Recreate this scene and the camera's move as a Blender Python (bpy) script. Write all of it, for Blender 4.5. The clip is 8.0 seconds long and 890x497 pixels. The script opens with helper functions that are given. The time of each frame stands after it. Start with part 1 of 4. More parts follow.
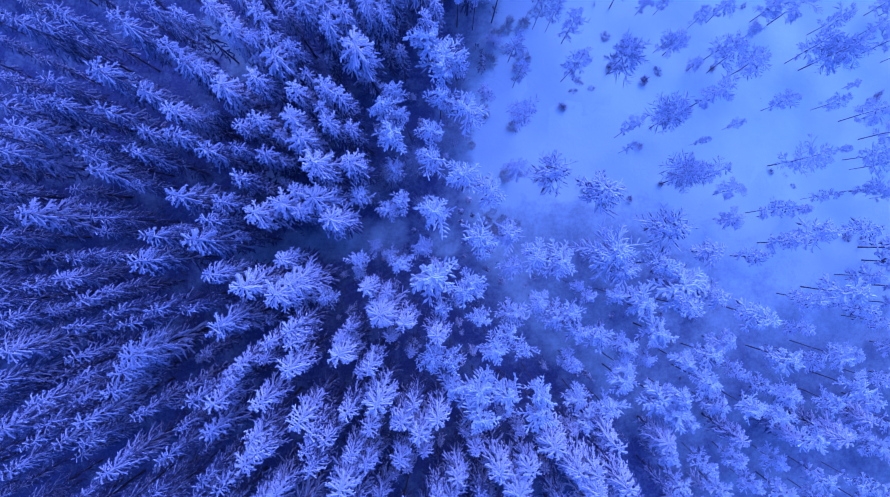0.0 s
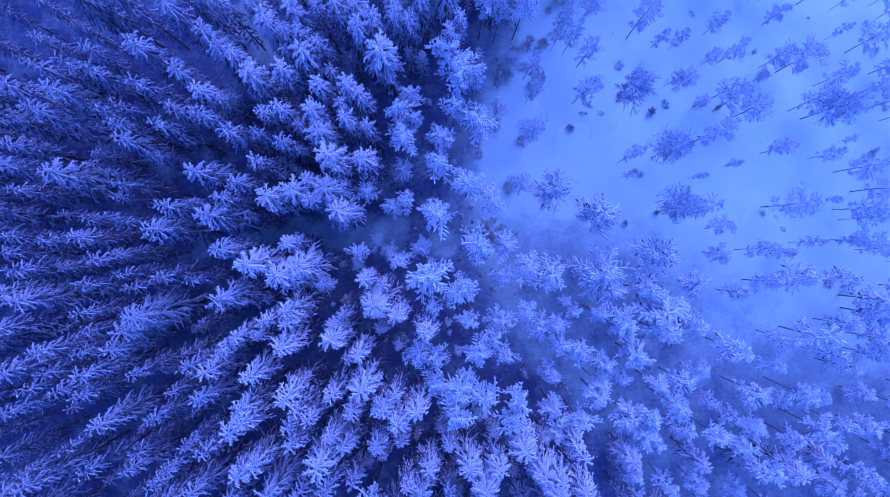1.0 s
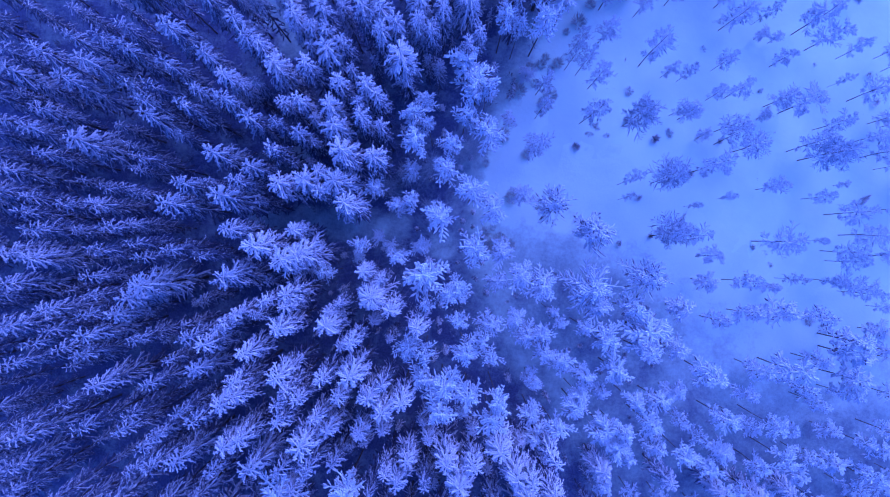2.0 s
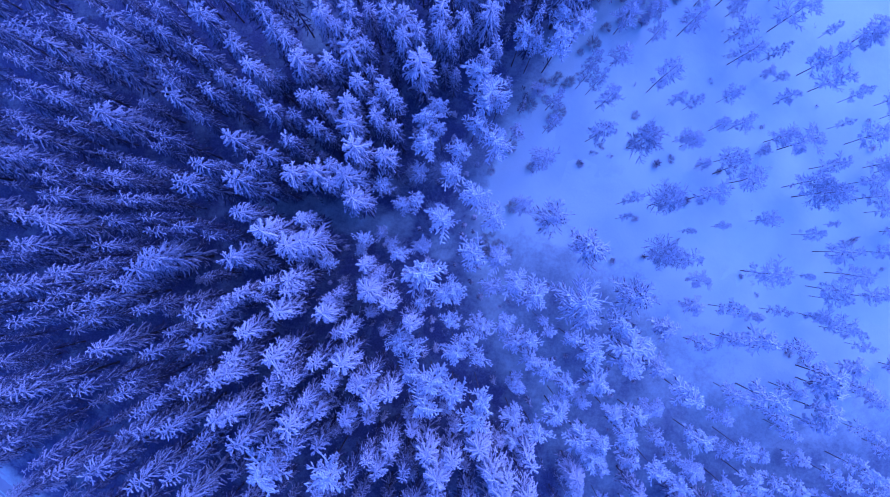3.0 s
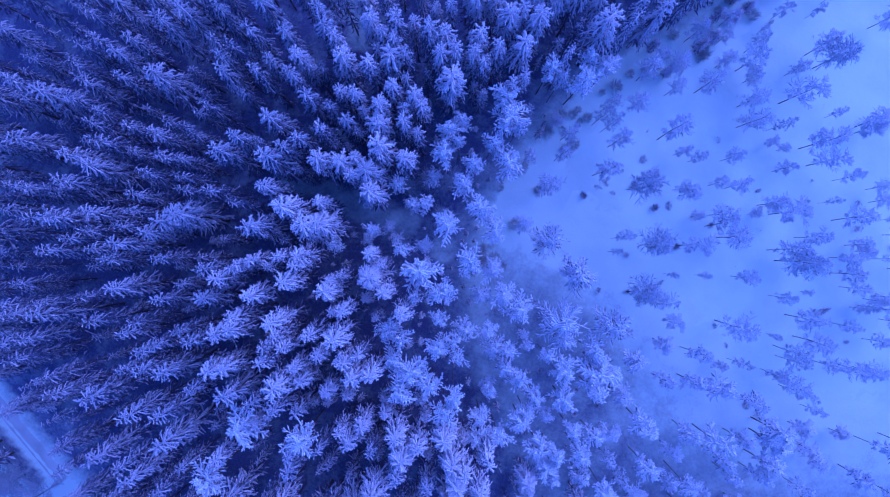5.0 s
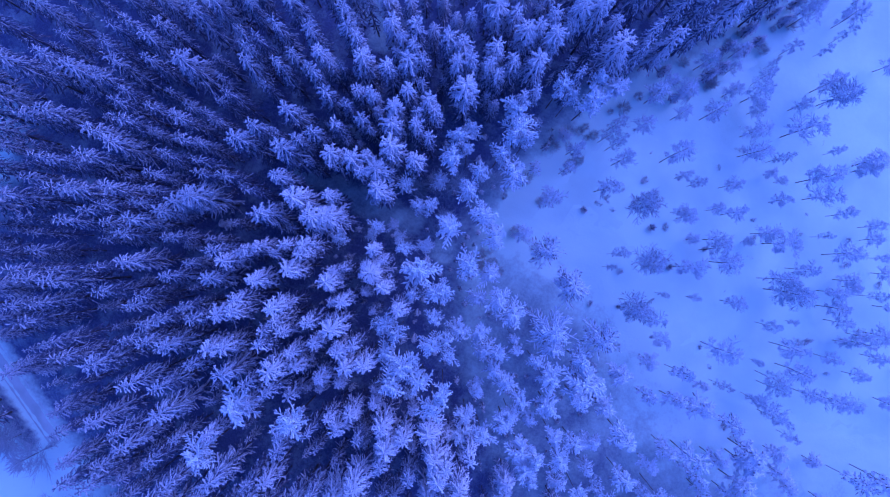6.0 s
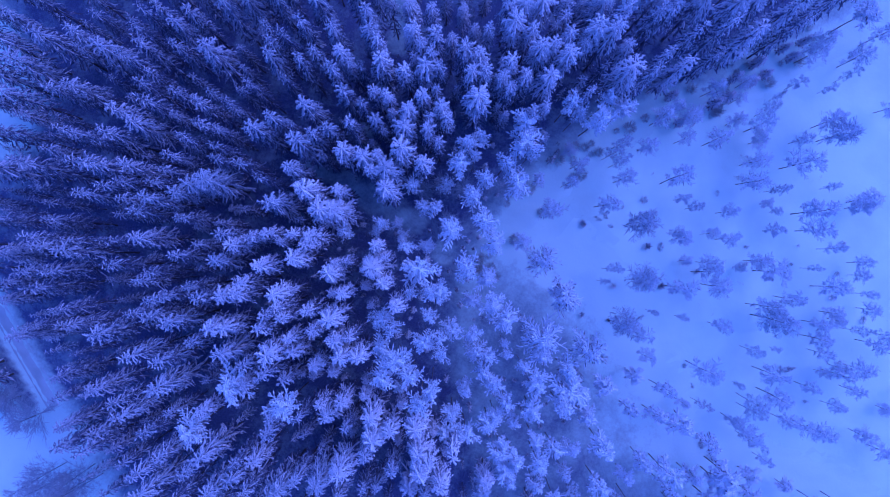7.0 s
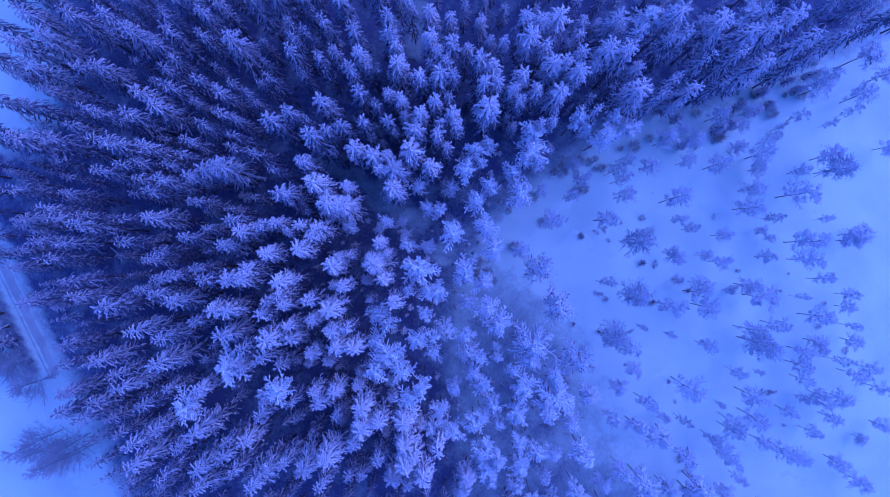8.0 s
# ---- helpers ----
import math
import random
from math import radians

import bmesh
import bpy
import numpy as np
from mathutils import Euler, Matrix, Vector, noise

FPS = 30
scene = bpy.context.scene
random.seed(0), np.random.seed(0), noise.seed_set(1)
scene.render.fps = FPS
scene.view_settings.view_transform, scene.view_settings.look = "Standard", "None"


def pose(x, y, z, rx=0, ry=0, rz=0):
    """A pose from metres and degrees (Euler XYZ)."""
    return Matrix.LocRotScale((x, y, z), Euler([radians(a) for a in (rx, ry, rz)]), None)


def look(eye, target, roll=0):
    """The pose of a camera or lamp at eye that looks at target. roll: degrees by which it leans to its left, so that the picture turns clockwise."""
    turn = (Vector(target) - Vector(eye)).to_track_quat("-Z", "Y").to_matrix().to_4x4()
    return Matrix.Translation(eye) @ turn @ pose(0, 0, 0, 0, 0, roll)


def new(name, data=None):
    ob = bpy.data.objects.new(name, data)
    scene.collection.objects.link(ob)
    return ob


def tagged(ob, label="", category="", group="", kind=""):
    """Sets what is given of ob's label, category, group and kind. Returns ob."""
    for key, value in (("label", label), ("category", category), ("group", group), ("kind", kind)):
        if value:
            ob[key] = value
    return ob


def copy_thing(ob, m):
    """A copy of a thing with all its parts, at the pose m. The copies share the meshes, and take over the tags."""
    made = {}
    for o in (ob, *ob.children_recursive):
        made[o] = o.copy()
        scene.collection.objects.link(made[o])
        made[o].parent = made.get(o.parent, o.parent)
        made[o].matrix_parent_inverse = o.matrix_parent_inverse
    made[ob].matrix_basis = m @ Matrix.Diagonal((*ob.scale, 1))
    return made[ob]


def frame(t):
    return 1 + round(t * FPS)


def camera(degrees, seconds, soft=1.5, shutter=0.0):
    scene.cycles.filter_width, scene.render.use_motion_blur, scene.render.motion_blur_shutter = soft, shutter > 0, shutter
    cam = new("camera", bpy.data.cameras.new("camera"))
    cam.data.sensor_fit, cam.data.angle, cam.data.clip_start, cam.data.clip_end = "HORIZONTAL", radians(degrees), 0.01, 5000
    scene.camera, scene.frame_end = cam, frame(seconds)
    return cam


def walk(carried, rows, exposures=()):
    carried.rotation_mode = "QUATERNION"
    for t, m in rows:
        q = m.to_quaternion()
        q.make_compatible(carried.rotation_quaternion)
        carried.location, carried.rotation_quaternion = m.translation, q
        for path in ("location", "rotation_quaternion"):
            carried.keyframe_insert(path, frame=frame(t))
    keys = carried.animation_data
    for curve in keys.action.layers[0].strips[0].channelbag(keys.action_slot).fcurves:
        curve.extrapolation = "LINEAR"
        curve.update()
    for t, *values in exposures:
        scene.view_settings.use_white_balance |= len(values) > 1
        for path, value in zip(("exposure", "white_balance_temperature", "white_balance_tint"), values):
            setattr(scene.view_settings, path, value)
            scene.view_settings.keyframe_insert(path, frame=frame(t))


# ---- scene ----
# ---------------------------------------------------------------- camera
cam = camera(84.0, 8.0, soft=1.05)
PATH = [
    (0.0, 0.000, 0.000, 58.000, -0.555, 0.083, 0.001),
    (0.5, 0.089, 0.016, 59.055, -0.429, 0.052, 3.419),
    (1.0, 0.158, 0.029, 60.098, -0.314, 0.024, 6.592),
    (1.5, 0.208, 0.040, 61.131, -0.210, -0.000, 9.569),
    (2.0, 0.242, 0.053, 62.159, -0.116, -0.021, 12.392),
    (2.5, 0.259, 0.069, 63.182, -0.032, -0.039, 15.098),
    (3.0, 0.263, 0.090, 64.203, 0.041, -0.053, 17.717),
    (3.5, 0.253, 0.117, 65.223, 0.103, -0.064, 20.274),
    (4.0, 0.232, 0.152, 66.243, 0.155, -0.071, 22.787),
    (4.5, 0.200, 0.195, 67.264, 0.196, -0.075, 25.270),
    (5.0, 0.157, 0.248, 68.286, 0.226, -0.076, 27.728),
    (5.5, 0.105, 0.310, 69.310, 0.246, -0.073, 30.164),
    (6.0, 0.043, 0.383, 70.333, 0.256, -0.066, 32.572),
    (6.5, -0.029, 0.467, 71.356, 0.255, -0.057, 34.941),
    (7.0, -0.110, 0.560, 72.378, 0.243, -0.044, 37.255),
    (7.5, -0.200, 0.664, 73.396, 0.221, -0.027, 39.490),
    (8.0, -0.300, 0.777, 74.408, 0.189, -0.007, 41.619),
]
# the seconds, then the stops, the kelvin and the tint of the camera's cold white balance
walk(cam, [(t, pose(x, y, z, rx, ry, rz)) for t, x, y, z, rx, ry, rz in PATH],
     exposures=[(0.0, 0.39, 4050.0, 60.5), (8.0, 0.04, 4050.0, 60.5)])

# ---------------------------------------------------------------- sky and light
SUN_UP, SUN_ROUND = 35.0, 15.0
world = bpy.data.worlds.new("dusk_sky")
scene.world = world
world.use_nodes = True
wn = world.node_tree.nodes
sky = wn.new("ShaderNodeTexSky")
sky.sky_type, sky.sun_disc = "NISHITA", False
sky.sun_elevation, sky.sun_rotation = radians(SUN_UP), radians(SUN_ROUND)
sky.air_density, sky.dust_density, sky.ozone_density = 1.0, 1.0, 3.0
world.node_tree.links.new(sky.outputs[0], wn["Background"].inputs[0])
wn["Background"].inputs[1].default_value = 0.14
sun_data = bpy.data.lights.new("sun", "SUN")
sun_data.energy, sun_data.angle, sun_data.color = 0.85, radians(80), (1.0, 0.85, 0.72)
sun = new("sun", sun_data)
a, e = radians(SUN_ROUND), radians(SUN_UP)
sun.matrix_world = look((0, 0, 90), (-60 * math.sin(a) * math.cos(e), -60 * math.cos(a) * math.cos(e), 90 - 60 * math.sin(e)))

# ---------------------------------------------------------------- materials


def material(name, rough=0.8):
    m = bpy.data.materials.new(name)
    m.use_nodes = True
    bsdf = m.node_tree.nodes["Principled BSDF"]
    bsdf.inputs["Roughness"].default_value = rough
    bsdf.inputs["Specular IOR Level"].default_value = 0.2
    return m, m.node_tree.nodes, m.node_tree.links, bsdf


def ramp(nodes, links, source, stops):
    r = nodes.new("ShaderNodeValToRGB")
    while len(r.color_ramp.elements) < len(stops):
        r.color_ramp.elements.new(0.5)
    for el, (p, c) in zip(r.color_ramp.elements, stops):
        el.position, el.color = p, (*c, 1)
    links.new(source, r.inputs[0])
    return r.outputs[0]


def noise_tex(nodes, links, scale, detail=3.0, rough=0.5, coords="Object"):
    tc = nodes.new("ShaderNodeTexCoord")
    n = nodes.new("ShaderNodeTexNoise")
    n.inputs["Scale"].default_value, n.inputs["Detail"].default_value, n.inputs["Roughness"].default_value = scale, detail, rough
    links.new(tc.outputs[coords], n.inputs["Vector"])
    return n.outputs[0]


def math_node(nodes, links, op, a, b):
    n = nodes.new("ShaderNodeMath")
    n.operation = op
    for i, v in enumerate((a, b)):
        if isinstance(v, (int, float)):
            n.inputs[i].default_value = v
        else:
            links.new(v, n.inputs[i])
    return n.outputs[0]


def mix_colour(nodes, links, fac, a, b):
    n = nodes.new("ShaderNodeMix")
    n.data_type = "RGBA"
    for socket, v in ((n.inputs[0], fac), (n.inputs[6], a), (n.inputs[7], b)):
        if isinstance(v, tuple):
            socket.default_value = (*v, 1)
        elif isinstance(v, (int, float)):
            socket.default_value = v
        else:
            links.new(v, socket)
    return n.outputs[2]


def bump(nodes, links, bsdf, height, strength, distance):
    b = nodes.new("ShaderNodeBump")
    b.inputs["Strength"].default_value, b.inputs["Distance"].default_value = strength, distance
    links.new(height, b.inputs["Height"])
    links.new(b.outputs[0], bsdf.inputs["Normal"])


SNOW, SNOW_DULL, RIME, RIME_DULL = (0.65, 0.84, 0.83), (0.53, 0.70, 0.71), (0.755, 0.765, 0.88), (0.52, 0.53, 0.635)


def snow_ground():
    m, n, l, bsdf = material("field_snow", 0.75)
    wide, fine = noise_tex(n, l, 0.09, 4.0), noise_tex(n, l, 1.6, 5.0, 0.6)
    tone = ramp(n, l, wide, [(0.34, SNOW_DULL), (0.58, SNOW)])
    litter = ramp(n, l, fine, [(0.66, (1, 1, 1)), (0.80, (0.62, 0.62, 0.64))])
    mul = n.new("ShaderNodeMix")
    mul.data_type, mul.blend_type = "RGBA", "MULTIPLY"
    mul.inputs[0].default_value = 0.6
    l.new(tone, mul.inputs[6])
    l.new(litter, mul.inputs[7])
    l.new(mul.outputs[2], bsdf.inputs["Base Color"])
    bump(n, l, bsdf, math_node(n, l, "ADD", fine, math_node(n, l, "MULTIPLY", wide, 3.0)), 0.22, 0.10)
    return m


def shaded_floor():
    """Litter over snow, darkened more and more to paint in the shade under the trees (mesh attribute, 0 to 1)."""
    m, n, l, bsdf = material("shaded_forest_floor", 0.9)
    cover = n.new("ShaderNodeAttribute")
    cover.attribute_name = "shade_cover"
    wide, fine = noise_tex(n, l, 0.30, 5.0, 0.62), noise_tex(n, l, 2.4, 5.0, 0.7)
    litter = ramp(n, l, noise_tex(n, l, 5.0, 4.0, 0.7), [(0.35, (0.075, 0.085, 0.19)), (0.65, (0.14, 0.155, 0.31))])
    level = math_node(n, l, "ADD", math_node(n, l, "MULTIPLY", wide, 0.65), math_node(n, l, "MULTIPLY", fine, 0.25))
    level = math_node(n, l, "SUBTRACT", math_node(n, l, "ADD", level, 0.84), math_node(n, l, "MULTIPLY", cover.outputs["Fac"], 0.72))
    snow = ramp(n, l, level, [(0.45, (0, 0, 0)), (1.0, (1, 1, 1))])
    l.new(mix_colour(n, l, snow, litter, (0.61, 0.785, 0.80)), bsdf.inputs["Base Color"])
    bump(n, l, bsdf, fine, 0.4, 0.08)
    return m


def snowy_needles(name, cover, needle=(0.075, 0.075, 0.11), rime=(1.0, 1.0, 1.0)):
    """Needles with snow lying on the faces that look up; cover: 0 none to 1 all."""
    m, n, l, bsdf = material(name, 0.7)
    geo, info = n.new("ShaderNodeNewGeometry"), n.new("ShaderNodeObjectInfo")
    sep = n.new("ShaderNodeSeparateXYZ")
    l.new(geo.outputs["True Normal"], sep.inputs[0])
    patch = noise_tex(n, l, 2.6, 3.0, 0.6)
    level = math_node(n, l, "ADD", sep.outputs[2], math_node(n, l, "MULTIPLY", math_node(n, l, "SUBTRACT", patch, 0.5), 1.3))
    level = math_node(n, l, "ADD", level, math_node(n, l, "MULTIPLY", math_node(n, l, "SUBTRACT", geo.outputs["Random Per Island"], 0.5), 0.5))
    level = math_node(n, l, "ADD", level, math_node(n, l, "MULTIPLY", math_node(n, l, "SUBTRACT", info.outputs["Random"], 0.5), 0.25))
    grain = noise_tex(n, l, 11.0, 2.0, 0.6)
    level = math_node(n, l, "ADD", level, math_node(n, l, "MULTIPLY", math_node(n, l, "SUBTRACT", grain, 0.5), 0.75))
    lo = 0.75 - 0.9 * cover
    snow = n.new("ShaderNodeMapRange")
    snow.interpolation_type = "SMOOTHSTEP"
    snow.inputs[1].default_value, snow.inputs[2].default_value = lo, lo + 0.45
    l.new(level, snow.inputs[0])
    green = mix_colour(n, l, geo.outputs["Random Per Island"], needle, tuple(1.7 * c for c in needle))
    white = mix_colour(n, l, patch, tuple(k * c for k, c in zip(rime, RIME_DULL)), tuple(k * c for k, c in zip(rime, RIME)))
    l.new(mix_colour(n, l, snow.outputs[0], green, white), bsdf.inputs["Base Color"])
    bump(n, l, bsdf, noise_tex(n, l, 12.0, 3.0, 0.7), 0.8, 0.08)
    return m


def bark(name, dark, light):
    m, n, l, bsdf = material(name, 0.9)
    grain = noise_tex(n, l, 7.0, 4.0, 0.7)
    l.new(ramp(n, l, grain, [(0.35, dark), (0.65, light)]), bsdf.inputs["Base Color"])
    bump(n, l, bsdf, grain, 0.8, 0.03)
    return m


def packed_snow():
    m, n, l, bsdf = material("packed_road_snow", 0.6)
    wide, fine = noise_tex(n, l, 0.35, 4.0), noise_tex(n, l, 5.0, 4.0)
    # packed snow toned down further, with the roadside trees' shade in its colour
    tone = ramp(n, l, wide, [(0.35, (0.40, 0.48, 0.55)), (0.65, (0.52, 0.61, 0.69))])
    l.new(tone, bsdf.inputs["Base Color"])
    bump(n, l, bsdf, fine, 0.4, 0.05)
    return m


# less snow on the lowest trees, to paint in the canopy's shade
LOW_SPRUCE = snowy_needles("shaded_low_spruce", 0.46)
FIELD_SNOW, ROAD_SNOW, FLOOR_SHADE = snow_ground(), packed_snow(), shaded_floor()
BRUSH_TWIGS = snowy_needles("bare_forest_brush", 0.3, (0.12, 0.13, 0.2))
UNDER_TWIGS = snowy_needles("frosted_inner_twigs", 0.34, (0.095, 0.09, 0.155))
# two dimmer copies of the snow-laden needles, with weaker light painted in
DIM_SPRUCE = snowy_needles("dimmed_spruce_needles", 0.58, (0.06, 0.07, 0.135), (0.60, 0.62, 0.69))
SPRUCE_SNOW = snowy_needles("snow_laden_spruce_needles", 0.72, (0.07, 0.079, 0.145), (0.92, 0.93, 0.98))
MID_SPRUCE = snowy_needles("half_dimmed_spruce_needles", 0.62, (0.062, 0.071, 0.135), (0.62, 0.66, 0.735))
PINE_SNOW = snowy_needles("snow_laden_pine_needles", 0.77, (0.10, 0.11, 0.18), (1.0, 1.10, 1.15))
PINE_FROST = snowy_needles("frosted_pine_needles", 0.67, (0.23, 0.26, 0.35), (0.83, 0.93, 0.99))
# near-snowless needles whose dark colour holds the shade inside the crowns
SHADE_NEEDLES = snowy_needles("shaded_inner_needles", 0.14, (0.085, 0.09, 0.18))
BUSH_TWIGS = snowy_needles("frosted_bush_twigs", 0.60, (0.19, 0.18, 0.26))
SPRUCE_BARK, PINE_BARK = bark("spruce_bark", (0.05, 0.046, 0.055), (0.12, 0.11, 0.12)), bark("pine_bark", (0.075, 0.062, 0.07), (0.16, 0.135, 0.14))
BIRCH_BARK, TWIG_FROST = bark("birch_bark", (0.035, 0.03, 0.035), (0.15, 0.14, 0.14)), bark("frosted_twigs", (0.24, 0.27, 0.36), (0.44, 0.50, 0.62))

SCRUB_RIME = bark("rimed_scrub_twigs", (0.36, 0.37, 0.43), (0.60, 0.62, 0.68))

# ---------------------------------------------------------------- mesh helpers


def mesh_of(name, pieces, materials, smooth=False):
    """pieces: (vertices, triangles, material index) joined into one mesh."""
    vs, fs, ms, base = [], [], [], 0
    for v, f, k in pieces:
        vs.append(v), fs.append(f + base), ms.append(np.full(len(f), k, np.int32))
        base += len(v)
    v, f, k = np.concatenate(vs), np.concatenate(fs), np.concatenate(ms)
    me = bpy.data.meshes.new(name)
    me.vertices.add(len(v)), me.loops.add(3 * len(f)), me.polygons.add(len(f))
    me.vertices.foreach_set("co", v.astype(np.float32).ravel())
    me.loops.foreach_set("vertex_index", f.astype(np.int32).ravel())
    me.polygons.foreach_set("loop_start", np.arange(0, 3 * len(f), 3, dtype=np.int32))
    for m in materials:
        me.materials.append(m)
    me.polygons.foreach_set("material_index", k)
    me.polygons.foreach_set("use_smooth", np.full(len(f), smooth))
    me.update()
    me.validate()
    return me


ROD = np.array([(0, 1, 4), (0, 4, 3), (1, 2, 5), (1, 5, 4), (2, 0, 3), (2, 3, 5)])
TIP = np.array([(0, 1, 3), (1, 2, 3), (2, 0, 3)])


def rods(points, r, root=0.7):
    """Blunt three-sided fingers, ridge upward, through points (a list of n x 3 arrays), r wide each way: one mesh piece."""
    pts = [np.asarray(p, float) for p in points]
    r = np.asarray(r, float)[:, None]
    n, rings = len(r), []
    pts = pts[:-1] + [pts[-2] + 0.88 * (pts[-1] - pts[-2]), pts[-1]]
    for i, p in enumerate(pts[:-1]):
        way = pts[i + 1] - pts[max(i - 1, 0)]
        way /= np.linalg.norm(way, axis=1, keepdims=True) + 1e-9
        side = np.cross(way, (0.03, 0.02, 1.0))
        side /= np.linalg.norm(side, axis=1, keepdims=True) + 1e-9
        up = np.cross(side, way)
        w = r * (root if i == 0 else 1.0)
        rings += [p + 0.62 * w * up, p - 0.4 * w * up - w * side, p - 0.4 * w * up + w * side]
    v = np.stack(rings + [pts[-1]], 1)
    k, m = v.shape[1], len(pts) - 1
    faces = np.concatenate([ROD + 3 * i for i in range(m - 1)] + [TIP + 3 * (m - 1)])
    f = (faces[None] + k * np.arange(n)[:, None, None]).reshape(-1, 3)
    return v.reshape(-1, 3), f


SPINDLE = np.array([(0, 2, 3), (0, 3, 4), (0, 4, 2), (1, 3, 2), (1, 4, 3), (1, 2, 4)])


def spindles(p, q, r, widest=0.68):
    """Light side twigs from p to q, widest near the tip, ridge upward: one mesh piece."""
    p, q, r = np.asarray(p, float), np.asarray(q, float), np.asarray(r, float)[:, None]
    way = q - p
    way /= np.linalg.norm(way, axis=1, keepdims=True) + 1e-9
    side = np.cross(way, (0.03, 0.02, 1.0))
    side /= np.linalg.norm(side, axis=1, keepdims=True) + 1e-9
    up = np.cross(side, way)
    mid = p + (q - p) * widest
    v = np.stack([p, q, mid + 0.62 * r * up, mid - 0.4 * r * up - r * side, mid - 0.4 * r * up + r * side], 1)
    f = (SPINDLE[None] + 5 * np.arange(len(p))[:, None, None]).reshape(-1, 3)
    return v.reshape(-1, 3), f


def tube(points, radii, sides=7):
    """A tapered round stem through points."""
    pts = [Vector(p) for p in points]
    v, f = [], []
    for i, (p, r) in enumerate(zip(pts, radii)):
        d = (pts[min(i + 1, len(pts) - 1)] - pts[max(i - 1, 0)]).normalized()
        s = d.orthogonal().normalized()
        t = d.cross(s)
        for k in range(sides):
            w = 2 * math.pi * k / sides
            v.append(p + r * (math.cos(w) * s + math.sin(w) * t))
        if i:
            for k in range(sides):
                a0, b0 = (i - 1) * sides + k, (i - 1) * sides + (k + 1) % sides
                f += [(a0, b0, b0 + sides), (a0, b0 + sides, a0 + sides)]
    v.append(pts[-1])
    f += [((len(pts) - 1) * sides + k, (len(pts) - 1) * sides + (k + 1) % sides, len(v) - 1) for k in range(sides)]
    return np.array([tuple(x) for x in v]), np.array(f)


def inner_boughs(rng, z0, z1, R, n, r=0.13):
    """Dark inner boughs that paint in a spruce's inner shade, between z0 and its top z1: ragged and drooping, with no
    outline of their own.
    """
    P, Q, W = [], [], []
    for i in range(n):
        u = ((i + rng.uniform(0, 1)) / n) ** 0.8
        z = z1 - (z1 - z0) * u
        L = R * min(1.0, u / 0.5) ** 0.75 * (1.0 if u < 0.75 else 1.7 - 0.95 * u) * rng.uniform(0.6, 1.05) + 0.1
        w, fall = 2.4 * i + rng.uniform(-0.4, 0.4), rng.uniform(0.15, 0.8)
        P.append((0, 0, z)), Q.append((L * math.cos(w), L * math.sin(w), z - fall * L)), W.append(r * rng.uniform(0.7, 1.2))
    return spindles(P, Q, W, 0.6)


# ---------------------------------------------------------------- spruces


def tongues(points, r, shape=(0.6, 1.0, 0.62)):
    """Round snow-covered fingers through three points each (n x 3 arrays): four-sided, ridge upward, widest past the middle: one mesh piece."""
    pts = [np.asarray(p, float) for p in points]
    r = np.asarray(r, float)[:, None]
    n, k, rings = len(r), len(pts), []
    for i, p in enumerate(pts):
        way = pts[min(i + 1, k - 1)] - pts[max(i - 1, 0)]
        way /= np.linalg.norm(way, axis=1, keepdims=True) + 1e-9
        side = np.cross(way, (0.03, 0.02, 1.0))
        side /= np.linalg.norm(side, axis=1, keepdims=True) + 1e-9
        up = np.cross(side, way)
        w = r * shape[i]
        rings += [p + 0.75 * w * up, p - w * side, p - 0.55 * w * up, p + w * side]
    tip = pts[-1] + 0.35 * (pts[-1] - pts[-2])
    v = np.stack(rings + [tip], 1)
    quads = [(4 * i + j, 4 * i + (j + 1) % 4, 4 * i + 4 + (j + 1) % 4, 4 * i + 4 + j) for i in range(k - 1) for j in range(4)]
    faces = np.array([t for q in quads for t in ((q[0], q[1], q[2]), (q[0], q[2], q[3]))] + [(4 * k - 4 + j, 4 * k - 4 + (j + 1) % 4, 4 * k) for j in range(4)])[:, ::-1]
    f = (faces[None] + (4 * k + 1) * np.arange(n)[:, None, None]).reshape(-1, 3)
    return v.reshape(-1, 3), f


